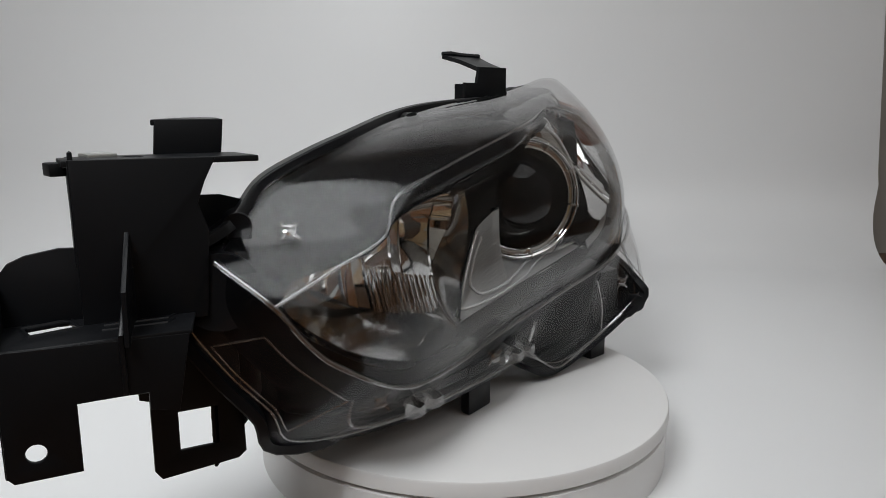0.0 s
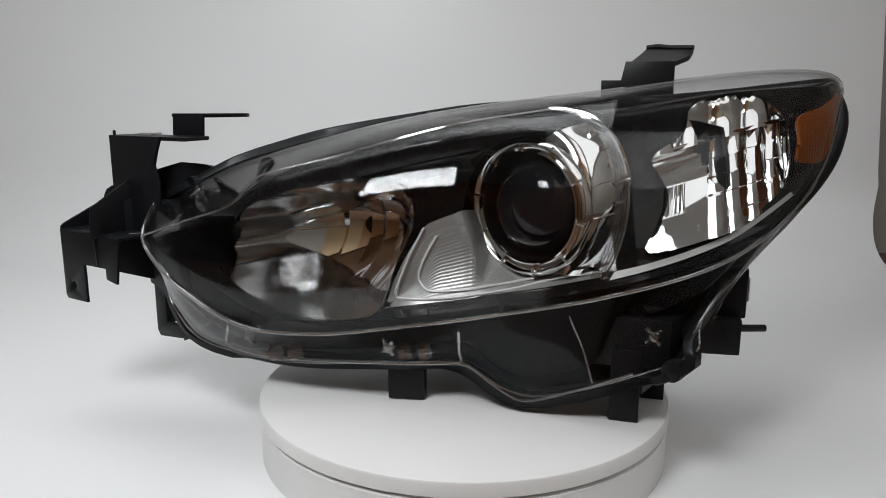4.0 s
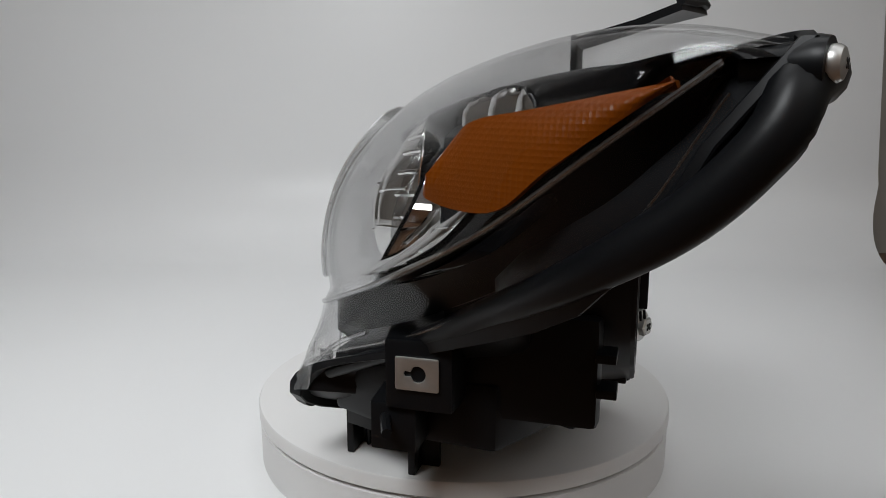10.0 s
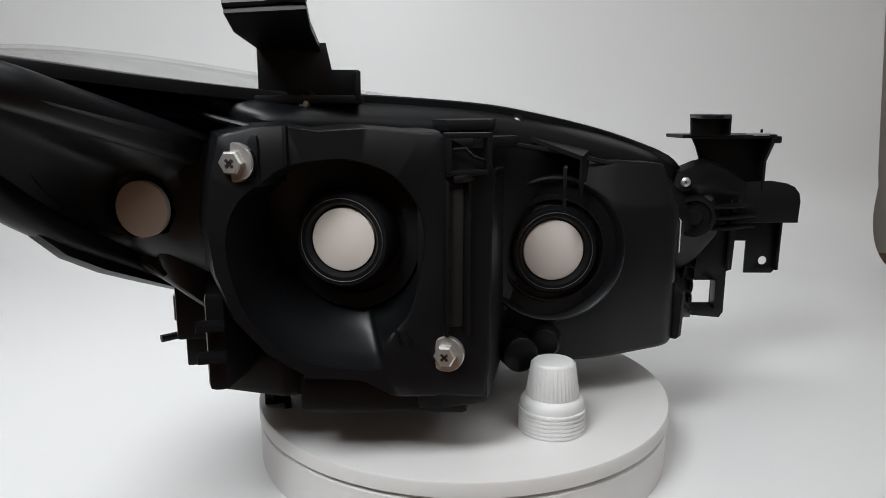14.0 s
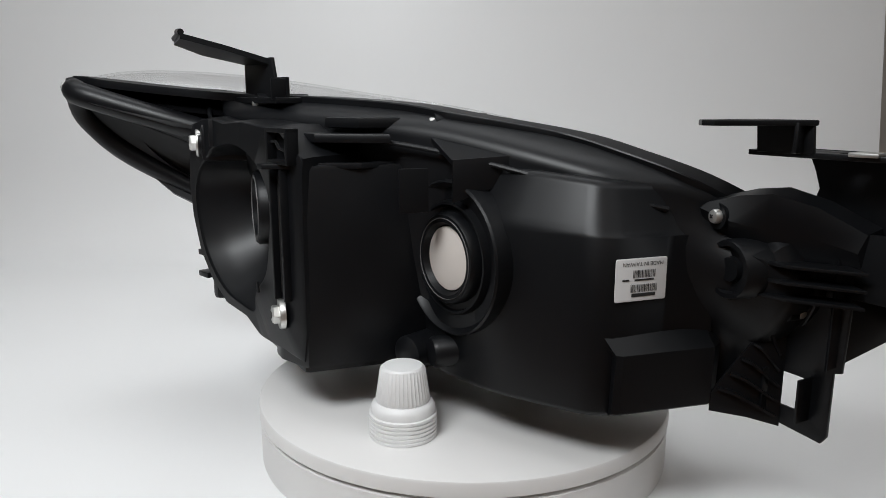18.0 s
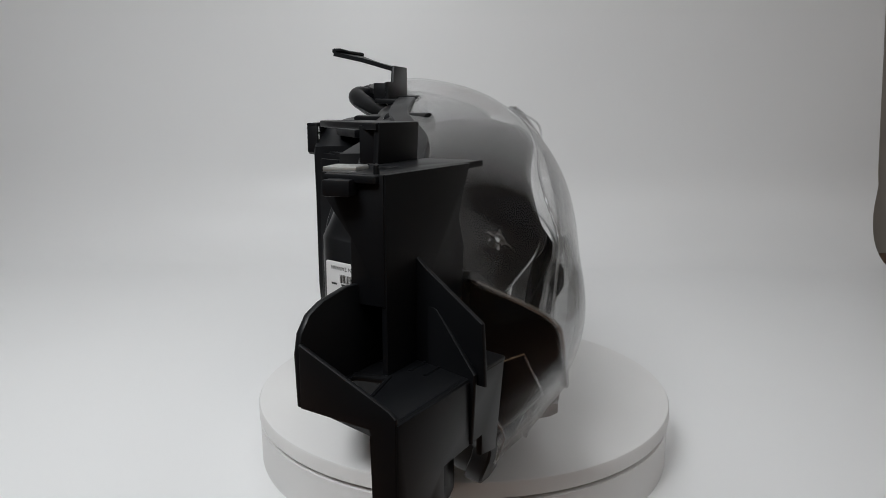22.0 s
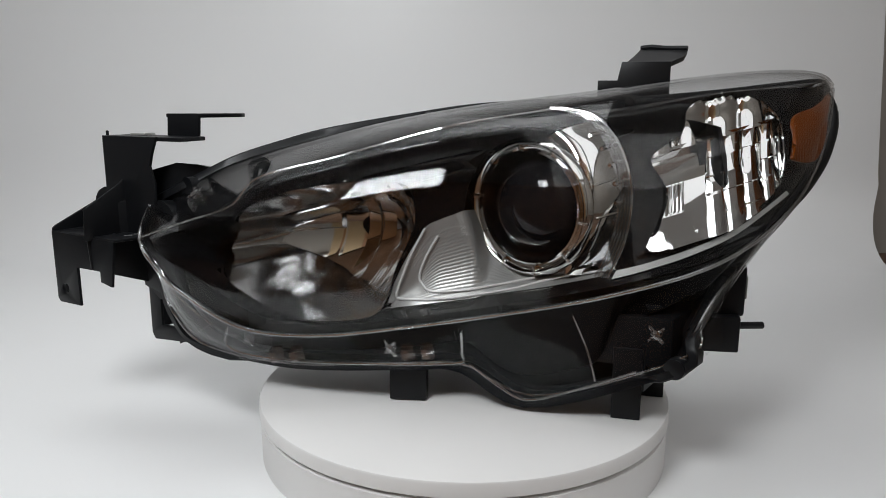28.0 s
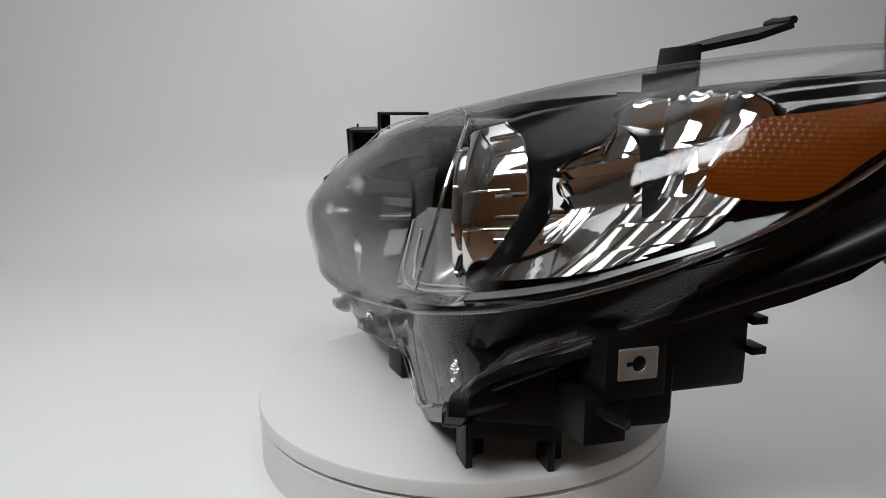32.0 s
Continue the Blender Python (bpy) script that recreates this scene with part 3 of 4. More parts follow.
def build_optics():
    sock = Vector((-.072, .050, .157))
    flare, dish = beam_bowl(sock)
    r1 = part("high_beam_reflector", dish, CHROME, LAMP, "chrome high beam reflector with ribs and steps", angle=40)
    part("flare", flare, DARKCHROME, r1, "smooth chrome surround of the high beam")
    part("bulb_socket", lathe([(0.018, -0.01), (0.018, 0.001), (0.0165, 0.003), (0.0160, 0.001), (0, 0.001)], axes(sock, SIDE, (0, 0, 1)), 32), COVER, r1, "pale round cover in the bulb socket")
    wall, back = signal_bowl()
    r2 = part("turn_signal_reflector", back, CHROME, LAMP, "faceted chrome turn signal reflector", angle=40)
    part("signal_wall", wall, CHROME, r2)
    led = crom([on_bezel(x, z, 0.004) for x, z in ((.172, .2335), (.203, .244), (.251, .257), (.300, .269))], 30)
    bm = bmesh.new()
    grid(bm, [[p, p + Vector((0, 0, .0025)), p + Vector((-.002, .012, .003)), p + Vector((-.002, .012, -.001))] for p in led], close_v=True)
    part("signal_ledge", bm, CHROME, r2, "bright ledge across the turn signal")
    m = PROJ_M
    p = part("projector", lathe([(0.066, -0.012), (0.0645, 0.002), (0.0625, 0.006), (0.0605, 0.0075), (0.0590, 0.0065), (0.0565, 0.001), (0.0545, 0.0005), (0.0535, 0.0035), (0.0520, 0.0040), (0.0510, 0.002), (0.0505, -0.006), (0.0505, -0.05)], m, 96, caps=False), CHROME, LAMP, "chrome ring of the projector")
    part("shroud", lathe([(0.0508, -0.001), (0.0495, -0.004), (0.0465, -0.009), (0.0465, -0.030)], m, 64, caps=False), GLOSS, p, "black ring round the glass")
    part("projector_lens", lathe([(0.0463, -0.014), (0.0445, -0.007), (0.0395, 0.001), (0.031, 0.008), (0.021, 0.0125), (0.010, 0.0148), (0.0, 0.0153)], m, 64, caps=False), GLASS, p, "dark bulging glass projector lens")
    for k in range(10):
        a = radians(36 * k + 10)
        part("ring_lug", block(-0.0014, 0.0014, 0.0545, 0.0640, -0.002, 0.0072, 0.0008, m @ pose(0, 0, 0, 0, 0, 36 * k + 10)), CHROME, p)
    rib = [q - FORE * 0.004 for q in crom(RIB, 40)]
    arc = circle_at(m, 0.0655, -0.002, 78, -62, 40)
    far = crom([(.118, -.002, .268), (.139, .004, .256), (.152, .004, .232), (.158, .003, .204), (.157, .002, .174), (.153, .000, .146), (.138, -.010, .128)], 40)
    part("outer_shield", sheet(ruled(far, arc, 12, 0.012, FORE), 0.0015), CHROME, LAMP, "chrome shield beside the projector")
    part("shield_lip", tube(far, 0.0013), CHROME, LAMP)
    for k in range(7):
        i = 5 + 4 * k
        q, p = far[i], far[i].lerp(arc[i], 0.30) + FORE * 0.010
        part("shield_flute", tube([q + FORE * 0.001, q.lerp(p, 0.5) + FORE * 0.002, p], 0.0021), CHROME, LAMP)
    for i in (16, 23):
        part("shield_line", tube([far[i].lerp(arc[i], f) + FORE * (0.012 * math.sin(math.pi * f) + 0.0012) for f in (.15, .3, .5, .7, .85)], 0.0011), CHROME, LAMP)
    band = part("ribbed_strip", sheet([[q, q - Vector((0.0055, -0.002, 0)), q - Vector((0.011, -0.004, 0))] for q in rib], 0.0008), STRIP, LAMP, "clear ribbed strip on the lens")
    band.visible_shadow = False
    for k in range(5):
        part("trim_line", tube([q + FORE * 0.002 - Vector((0.0026 * k, -0.001 * k, 0)) for q in rib], 0.0011 if k in (0, 4) else 0.0007), RIDGE if k == 0 else STRIP, LAMP).visible_shadow = False
    low = [on_bezel(x, z, -0.001) for x, z in ((-.062, .092), (-.009, .1), (.033, .107), (.085, .117), (.143, .132))]
    up = [on_bezel(x, z, -0.001) for x, z in ((-.065, .097), (-.055, .117), (-.044, .141), (-.027, .169), (-.016, .176), (-.001, .182), (.010, .186))] + circle_at(m, 0.066, -0.004, 190, 308, 8)
    lo, hi = crom(low, 121), crom(up, 121)
    rows = [[q + FORE * (0.00030 if j % 4 in (1, 2) and 8 < j < 84 and 16 < i < 112 else 0) for j, q in enumerate(r)] for i, r in enumerate(ruled(lo, hi, 96, 0.010, -FORE))]
    bm = bmesh.new()
    grid(bm, rows)
    grid(bm, [[q - FORE * 0.0015 for q in r] for r in rows])
    part("silver_panel", bm, SATIN, LAMP, "satin silver panel under the projector")
    for pts in (((-.027, .169), (-.041, .141), (-.053, .109), (-.054, .103), (-.049, .100), (-.009, .103), (.033, .110), (.084, .121), (.143, .137)),
                ((-.016, .161), (-.027, .141), (-.033, .123), (-.030, .114), (-.020, .109), (.006, .111), (.032, .115), (.074, .122))):
        flat = [p for r in rows for p in r]
        deep = [sorted(((p.x - q.x) ** 2 + (p.z - q.z) ** 2, p.y) for p in flat)[:6] for q in crom([(x, 0, z) for x, z in pts], 70)]
        deep = [min(y for _, y in d) for d in deep]
        deep = [sum(deep[max(0, k - 3):k + 4]) / len(deep[max(0, k - 3):k + 4]) - 0.0008 for k in range(70)]
        path = [Vector((q.x, y, q.z)) for q, y in zip(crom([(x, 0, z) for x, z in pts], 70), deep)]
        part("panel_trim", tube(path, 0.0013), BRIGHT, LAMP, "bright line on the silver panel")
    a = crom([on_bezel(x, z, -0.002) for x, z in ((.145, .131), (.177, .140), (.215, .152), (.250, .166), (.282, .185), (.304, .199))], 40)
    b = crom([on_bezel(x, z, -0.002) for x, z in ((.153, .146), (.177, .152), (.215, .164), (.250, .178), (.277, .192), (.299, .206))], 40)
    b = [p.lerp(q, 0.45) for p, q in zip(a, b)]
    part("lower_trim", sheet(ruled(a, b, 4), 0.0015), SATIN, LAMP, "satin silver strip under the turn signal")
    for name, loop in (("bowl_trim", BOWL), ("signal_trim", SIGNAL)):
        part(name, tube([(x, BEZEL_Y(x, z) - 0.001, z) for x, z in loop], 0.0014, closed=True), GLOSS, LAMP)
    al = crom([(.3015, .056, .243), (.306, .058, .2315), (.332, .099, .230), (.346, .130, .254), (.3555, .182, .291)], 40)
    au = crom([(.3020, .060, .248), (.303, .073, .266), (.310, .086, .275), (.330, .120, .281), (.3560, .184, .293)], 40)
    part("amber_reflector", sheet(ruled(al, au, 14, 0.003, Vector((1, -0.4, 0))), 0.004), AMBER, LAMP, "amber side marker reflector with a honeycomb pattern")


build_optics()


def screw(p, r, normal=None, hexed=False, parent=None):
    m = axes(p, -SIDE, (0, 0, 1)) if normal is None else axes(p, Vector((0, 0, 1)).cross(Vector(normal)), (0, 0, 1))
    if hexed:
        s = part("adjusting_screw", lathe([(r, -0.004), (r, 0.0), (r - 0.0008, 0.0012), (r * 0.72, 0.0014)], m, 36), STEEL, HOUSE, "zinc plated adjusting screw with a washer")
        part("screw_head", lathe([(r * 0.62, 0.001), (r * 0.62, 0.006), (r * 0.52, 0.0075), (0, 0.0075)], m, 6), STEEL, s)
        h, w = 0.0076, r * 0.13
    else:
        s = part("screw", lathe([(r, -0.003), (r, 0.0), (r * 0.85, 0.0018), (r * 0.5, 0.0028), (0, 0.003)], m, 28), STEEL, parent or HOUSE, "zinc plated cross head screw")
        h, w = 0.0026, r * 0.17
    # near-black bars proud of the head stand in for the shaded cross recess
    bm = bmesh.new()
    for k in (0, 90):
        b = block(-w * 1.9, w * 1.9, -w * 0.5, w * 0.5, h - 0.0015, h + 0.0006, 0, m @ pose(0, 0, 0, 0, 0, 45 + k))
        me = bpy.data.meshes.new("cross")
        b.to_mesh(me)
        b.free()
        bm.from_mesh(me)
        bpy.data.meshes.remove(me)
    part("cross_shade", bm, RECESS_SHADE, s)
    return s


WALL_OUT = [(.219, .262), (.195, .268), (.176, .269), (.153, .265), (.122, .267), (.080, .263), (.066, .263), (.024, .238), (.026, .185), (.026, .087), (.031, .059), (.101, .066), (.126, .081), (.165, .087), (.193, .107), (.214, .133), (.226, .168), (.230, .201), (.226, .234)]
WALL_HOLE = smooth_loop([(.217, .193), (.208, .216), (.189, .231), (.177, .239), (.154, .244), (.131, .244), (.103, .233), (.084, .212), (.078, .187), (.083, .153), (.091, .128), (.108, .109), (.111, .090), (.134, .091), (.163, .098), (.186, .113), (.205, .136), (.215, .165)], 108)


def build_main_chamber():
    """The flat rear wall with its deep round recess, a slot and a pocket, and the walls behind it."""
    y = .168
    hub = Vector((.140, .168))

    def spoke(loop, n=144):
        """The loop met by even spokes from the hub."""
        out = []
        for k in range(n):
            w = Vector((math.cos(2 * math.pi * k / n), math.sin(2 * math.pi * k / n)))
            best = None
            for p, q in zip(loop, loop[1:] + loop[:1]):
                p, q = Vector(p) - hub, Vector(q) - hub
                c0, c1 = w.x * p.y - w.y * p.x, w.x * q.y - w.y * q.x
                if (c0 <= 0 < c1) or (c1 <= 0 < c0):
                    r = p.lerp(q, c0 / (c0 - c1))
                    if r.dot(w) > 0 and (best is None or r.length > best.length):
                        best = r
            out.append(hub + (best if best else w * .05))
        return out
    rim, hole = spoke(WALL_OUT), spoke(WALL_HOLE)
    bm = bmesh.new()
    grid(bm, [[(p.x, y - .006, p.y) for p in rim], [(p.x, y + .0015, p.y) for p in rim], [(p.x + (q.x - p.x) * .05, y + .003, p.y + (q.y - p.y) * .05) for p, q in zip(rim, hole)], [(q.x + (p.x - q.x) * .04, y + .003, q.y + (p.y - q.y) * .04) for p, q in zip(rim, hole)], [(q.x, y + .001, q.y) for q in hole], [(q.x, y - .005, q.y) for q in hole]], close_v=True)
    wall = part("rear_wall", bm, BLACK, HOUSE, "flat black rear wall with a deep round recess", angle=50)
    bm = bmesh.new()
    mid = Vector((.125, 0, .165))
    rows = []
    for k, (dy, grow) in enumerate(((0, 1.0), (-.010, 1.015), (-.035, 1.02), (-.075, 1.02), (-.120, 1.0))):
        rows.append([(mid.x + (x - mid.x) * grow - 0.42 * dy * 0.35, y + dy, mid.z + (z - mid.z) * grow) for x, z in WALL_OUT])
    grid(bm, rows, close_v=True)
    part("chamber_side", bm, BLACK, wall, angle=50)
    c = at(0.0607, 0.165, 0.184)
    inner = []
    for x, z in WALL_HOLE:
        a = math.atan2(z - c.z, (x - .1268) * 1.05)
        inner.append(c - SIDE * -0.056 * math.cos(a) + Vector((0, 0, 0.060 * math.sin(a))))
    rows = []
    for k in range(9):
        f = k / 8
        g = f ** 0.55
        rows.append([Vector((x, y, z)).lerp(q, f) + Vector((0, -0.030 * (g - f), 0)) for (x, z), q in zip(WALL_HOLE, inner)])
    rows.append([c + (q - c) * 0.97 - FORE * 0.004 for q in inner])
    rows.append([c + (q - c) * 0.78 - FORE * 0.004 for q in inner])
    rows.append([c + (q - c) * 0.76 + FORE * 0.004 for q in inner])
    rows.append([c + (q - c) * 0.60 + FORE * 0.004 for q in inner])
    bm = bmesh.new()
    grid(bm, rows, close_v=True)
    part("recess", bm, BLACK, wall, "deep black recess of the main bulb", angle=40)
    for x in (.0465, .0625):
        part("slot_lip", prism([(x - .0022, y), (x + .0022, y), (x + .0014, y + .010), (x - .0014, y + .010)], .112, .228, .0010), BLACK, wall)
    part("slot_floor", prism([(.049, y), (.060, y), (.060, y + .0042), (.049, y + .0042)], .118, .222, .0008), RECESS_SHADE, wall, "dark floor of the slot")
    for x0, x1, z0, z1 in ((.030, .034, .232, .262), (.060, .064, .232, .262), (.030, .064, .2325, .2365), (.030, .064, .259, .2630)):
        part("pocket_frame", block(x0, x1, y, y + .012, z0, z1, .001), BLACK, wall)
    part("recess_step", prism([(.108, .10), (.165, .10), (.168, .166), (.108, .166)], .083, .089, .002), BLACK, wall)
    part("pocket_bar", tube([(.034, y + .008, .243), (.044, y + .010, .246), (.050, y + .010, .252), (.060, y + .008, .251)], .0013), BLACK, wall)


def build_rear():
    build_main_chamber()
    for (s, d, z), r, x in (((0.0607, 0.189, 0.184), 0.0240, -SIDE), ((-0.0896, 0.049, 0.154), 0.0275, Vector((-.988, .15, 0))), ((0.1978, 0.230, 0.2085), 0.0205, -SIDE)):
        m = axes(at(s, d, z), x, (0, 0, 1))
        part("bulb_opening_cover", lathe([(r, -0.004), (r, 0.0005), (r - 0.001, 0.001), (0, 0.001)], m, 40), COVER, HOUSE, "round white cover in a bulb opening")
        if s > 0.15:
            continue
        part("bulb_collar", lathe([(r + 0.012, -0.03), (r + 0.012, 0.002), (r + 0.010, 0.005), (r + 0.004, 0.005), (r + 0.001, 0.0)], m, 48, caps=False), BLACK, HOUSE, "black collar round a bulb opening")
        part("seal_ring", lathe([(r + 0.0065, 0.004), (r + 0.0072, 0.0058), (r + 0.0080, 0.004)], m, 48, caps=False), RUBBER, HOUSE)
    m = axes(at(-0.0896, 0.049, 0.154), (-.988, .15, 0), (0, 0, 1))
    part("chamber_ring", lathe([(0.0675, -0.03), (0.0668, 0.0005), (0.0650, 0.002), (0.0632, 0.0005), (0.060, -0.006), (0.050, -0.006), (0.048, 0.0), (0.046, 0.0), (0.043, -0.010)], m, 64, caps=False), BLACK, HOUSE)
    plan = [(-.008, .066), (-.05, .079), (-.113, .0815), (-.2015, .061), (-.232, -.003), (-.252, -.030), (-.222, .008), (-.19, .042), (-.11, .066), (-.04, .064)]
    loop = []
    for k, q in enumerate(plan):
        q, a, b = Vector(q), Vector(plan[k - 1]), Vector(plan[(k + 1) % len(plan)])
        ra, rb = min(0.018, (a - q).length * 0.45), min(0.018, (b - q).length * 0.45)
        e, f = q + (a - q).normalized() * ra, q + (b - q).normalized() * rb
        loop += [e * (1 - t) ** 2 + q * 2 * t * (1 - t) + f * t * t for t in (0, 0.2, 0.4, 0.6, 0.8, 1)]
    heart = Vector((-.13, .03))
    rows = []
    for z, k, push in ((.046, .93, 0), (.047, .97, 0), (.051, 1, 0), (.186, 1, 0), (.193, .985, .001), (.198, .95, .002), (.226, .80, .008), (.231, .77, .009), (.232, .70, .010)):
        rows.append([(*(heart + (q - heart) * k + Vector((FORE.x, FORE.y)) * push), z - 0.10 * max(0, -q.x - 0.15) * (z > .19)) for q in loop])
    bm = bmesh.new()
    vs = grid(bm, rows, close_v=True)
    bm.faces.new(vs[0])
    bm.faces.new(vs[-1])
    part("side_chamber", bm, BLACK, HOUSE, "boxy black rear chamber with rounded edges and a paper label", angle=85)
    rows = []
    for z, d in ((.050, .004), (.052, .0065), (.096, .0085), (.099, .0080), (.1115, -.004), (.1125, -.009)):
        rows.append([(-.190, .040, z), (-.204 - d, .056, z), (-.2095 - .9 * d, .050 + .43 * d, z), (-.228 - .9 * d, .015 + .43 * d, z), (-.247 - .9 * d, -.020 + .43 * d, z), (-.246 - .6 * d, -.028 - .6 * d, z), (-.225, -.030, z)])
    bm = bmesh.new()
    vs = grid(bm, rows, close_v=True)
    bm.faces.new(vs[0])
    bm.faces.new(vs[-1])
    part("connector_shroud", bm, BLACK, HOUSE, "black connector shroud under the label", angle=25)
    part("drain_boss", lathe([(.026, -.07), (.0225, -.002), (.0215, 0), (.018, 0), (.017, -.006), (.010, -.006), (.009, -.002), (0, -.002)], axes((-.262, -.008, .163), -SIDE, (0, 0, 1)), 36), BLACK, HOUSE, "round black boss beside the label")
    bm = bmesh.new()
    tri = [(-.0365, .0793, .2553), (-.0787, .0964, .2389), (-.1267, .0202, .2445), (-.060, .030, .262)]
    vs = [[bm.verts.new(Vector(q) + Vector((0, 0, dz))) for q in tri] for dz in (0, -.004)]
    bm.faces.new(vs[0])
    bm.faces.new(vs[1])
    for k in range(4):
        bm.faces.new((vs[0][k], vs[0][(k + 1) % 4], vs[1][(k + 1) % 4], vs[1][k]))
    part("wedge_plate", bm, BLACK, HOUSE, "slanting black wedge plate under the flange")
    part("wedge_skirt", plate([(0, .205), (0, .2385), (.092, .244), (.092, .232), (.05, .222)], [], .003, axes((-.0787, .0950, 0), (-.048, -.076, 0), (0, 0, 1))), BLACK, HOUSE)
    part("upper_shelf", prism([(.012, .119), (-.0144, .061), (.03, .05), (.062, .105), (.050, .128)], .262, .2714, .003), BLACK, HOUSE)
    part("block_ledge", prism([(.0075, .118), (.060, .186), (.062, .19), (.054, .19), (.002, .124), (-.004, .08), (.02, .07)], .2285, .2335, .0012), BLACK, HOUSE)
    part("chamber_knob", lathe([(.017, -.03), (.016, 0), (.013, .002), (0, .002)], axes((-.0256, .0991, .0636), (-1, 0, 0), (0, 0, 1)), 28), BLACK, HOUSE)
    part("adjuster_block", prism([at(-.046, .05, 0)[:2], at(.008, .05, 0)[:2], at(.006, .186, 0)[:2], at(-.012, .183, 0)[:2], at(-.046, .164, 0)[:2]], 0.052, 0.232, 0.004), BLACK, HOUSE, "black block that holds the adjusting screws")
    part("upper_block", prism([at(.098, .15, 0)[:2], at(.140, .15, 0)[:2], at(.138, .236, 0)[:2], at(.102, .240, 0)[:2]], 0.226, 0.264, 0.006), BLACK, HOUSE)
    part("cross_web", prism([at(-.06, .09, 0)[:2], at(.05, .11, 0)[:2], at(.05, .175, 0)[:2], at(-.03, .150, 0)[:2]], 0.250, 0.258, 0.002), BLACK, HOUSE)
    part("chamber_foot", prism([at(-.03, .06, 0)[:2], at(.10, .05, 0)[:2], at(.10, .19, 0)[:2], at(-.03, .165, 0)[:2]], 0.042, 0.075, 0.005), BLACK, HOUSE)
    part("adjuster_boss", lathe([(.014, 0), (.014, .055), (.012, .058), (0, .058)], axes(at(-.085, .005, 0.070), SIDE, (0, 0, 1)) @ pose(0, 0, 0, 0, 180, 0), 24), BLACK, HOUSE)
    # raised ribs and webs of the moulding
    for k in range(2):
        part("rear_rib", tube([at(.010 + .007 * k, .199, .112), at(.012 + .007 * k, .199, .120)], 0.0012), BLACK, HOUSE)
    lip = crom([Vector(q) - FORE * 0.012 + Vector((0, 0, -0.005)) for q in TOP_REAR[1:9]], 60)
    part("rear_ridge", tube(lip, 0.0022), BLACK, HOUSE)
    part("rear_web", prism([at(-.100, .07, 0)[:2], at(-.097, .07, 0)[:2], at(-.097, .095, 0)[:2], at(-.100, .095, 0)[:2]], .196, .232, .0008), BLACK, HOUSE)
    part("rear_web", prism([at(.085, .15, 0)[:2], at(.088, .15, 0)[:2], at(.088, .232, 0)[:2], at(.085, .232, 0)[:2]], .242, .268, .0008), BLACK, HOUSE)
    part("rear_web", prism([at(.146, .16, 0)[:2], at(.180, .17, 0)[:2], at(.180, .226, 0)[:2], at(.146, .226, 0)[:2]], .2335, .2365, .0008), BLACK, HOUSE)
    screw((.209, .1705, .2442), 0.0138, hexed=True)
    screw((.0625, .1730, .0973), 0.0140, hexed=True)
    screw((.3608, .2426, .2987), 0.0076)
    for p in ((.1576, .126, .2838), (-.0285, .0640, .2661), (-.2517, -.0150, .2014)):
        screw(Vector(p) - FORE * 0.006, 0.0055)
    part("screw_boss", lathe([(.009, -.05), (.009, -.001), (0, -.001)], axes(Vector((.1576, .124, .2838)) - FORE * 0.006, -SIDE, (0, 0, 1)), 20), BLACK, HOUSE)
    part("screw_boss", lathe([(.009, -.05), (.009, -.001), (0, -.001)], axes(Vector((-.0285, .062, .2661)) - FORE * 0.006, -SIDE, (0, 0, 1)), 20), BLACK, HOUSE)
    part("screw_boss", lathe([(.010, -.05), (.010, -.001), (0, -.001)], axes(Vector((-.2517, -.017, .2014)) - FORE * 0.006, -SIDE, (0, 0, 1)), 20), BLACK, HOUSE)
    part("screw_boss", lathe([(.0075, -.034), (.0085, -.018), (.0125, -.006), (.0115, -.001), (0, -.001)], axes((.3600, .2408, .2980), -SIDE, (0, 0, 1)), 28), BLACK, HOUSE)
    part("screw_boss", lathe([(.014, -.05), (.014, -.001), (0, -.001)], axes((.2090, .171, .2437), -SIDE, (0, 0, 1)), 24), BLACK, HOUSE)


build_rear()


def build_label():
    m = axes((-.2160, .0335, .1546), (.42, .9, 0), (0, 0, -1))
    lab = part("paper_label", plate(rounded(-.0222, .0222, -.0163, .0163, .0015), [], 0.0008, m, 0.0001), PAPER, LAMP, "white printed paper label, upside down")
    lift = m @ pose(0, 0, 0.0007)
    cu = bpy.data.curves.new("words", "FONT")
    cu.body, cu.size, cu.align_x = "MADE IN TAIWAN", 0.0043, "CENTER"
    ob = bpy.data.objects.new("words", cu)
    me = bpy.data.meshes.new_from_object(ob)
    bm = bmesh.new()
    bm.from_mesh(me)
    bm.transform(lift @ pose(-0.001, -0.0135, 0))
    part("printing", bm, INK, lab, smooth=False)
    rng = random.Random(4)
    for x0, x1, y0, y1 in ((-.014, .009, .0035, .0095), (-.012, .007, -.0075, -.0015)):
        bm = bmesh.new()
        x = x0
        while x < x1:
            w = rng.choice((.0003, .0005, .0008))
            q = [bm.verts.new(lift @ Vector(c)) for c in ((x, y0, 0), (x + w, y0, 0), (x + w, y1, 0), (x, y1, 0))]
            bm.faces.new(q)
            x += w + rng.choice((.0003, .0005, .0007))
        part("barcode", bm, INK, lab, smooth=False)
    for x0, x1, y0, y1 in ((-.013, .008, .0103, .0130), (-.011, .006, -.0006, .0008), (.0105, .0165, -.0008, .0006)):
        bm = bmesh.new()
        bm.faces.new([bm.verts.new(lift @ Vector(c)) for c in ((x0, y0, 0), (x1, y0, 0), (x1, y1, 0), (x0, y1, 0))])
        part("printed_bar", bm, INK, lab, smooth=False)


build_label()


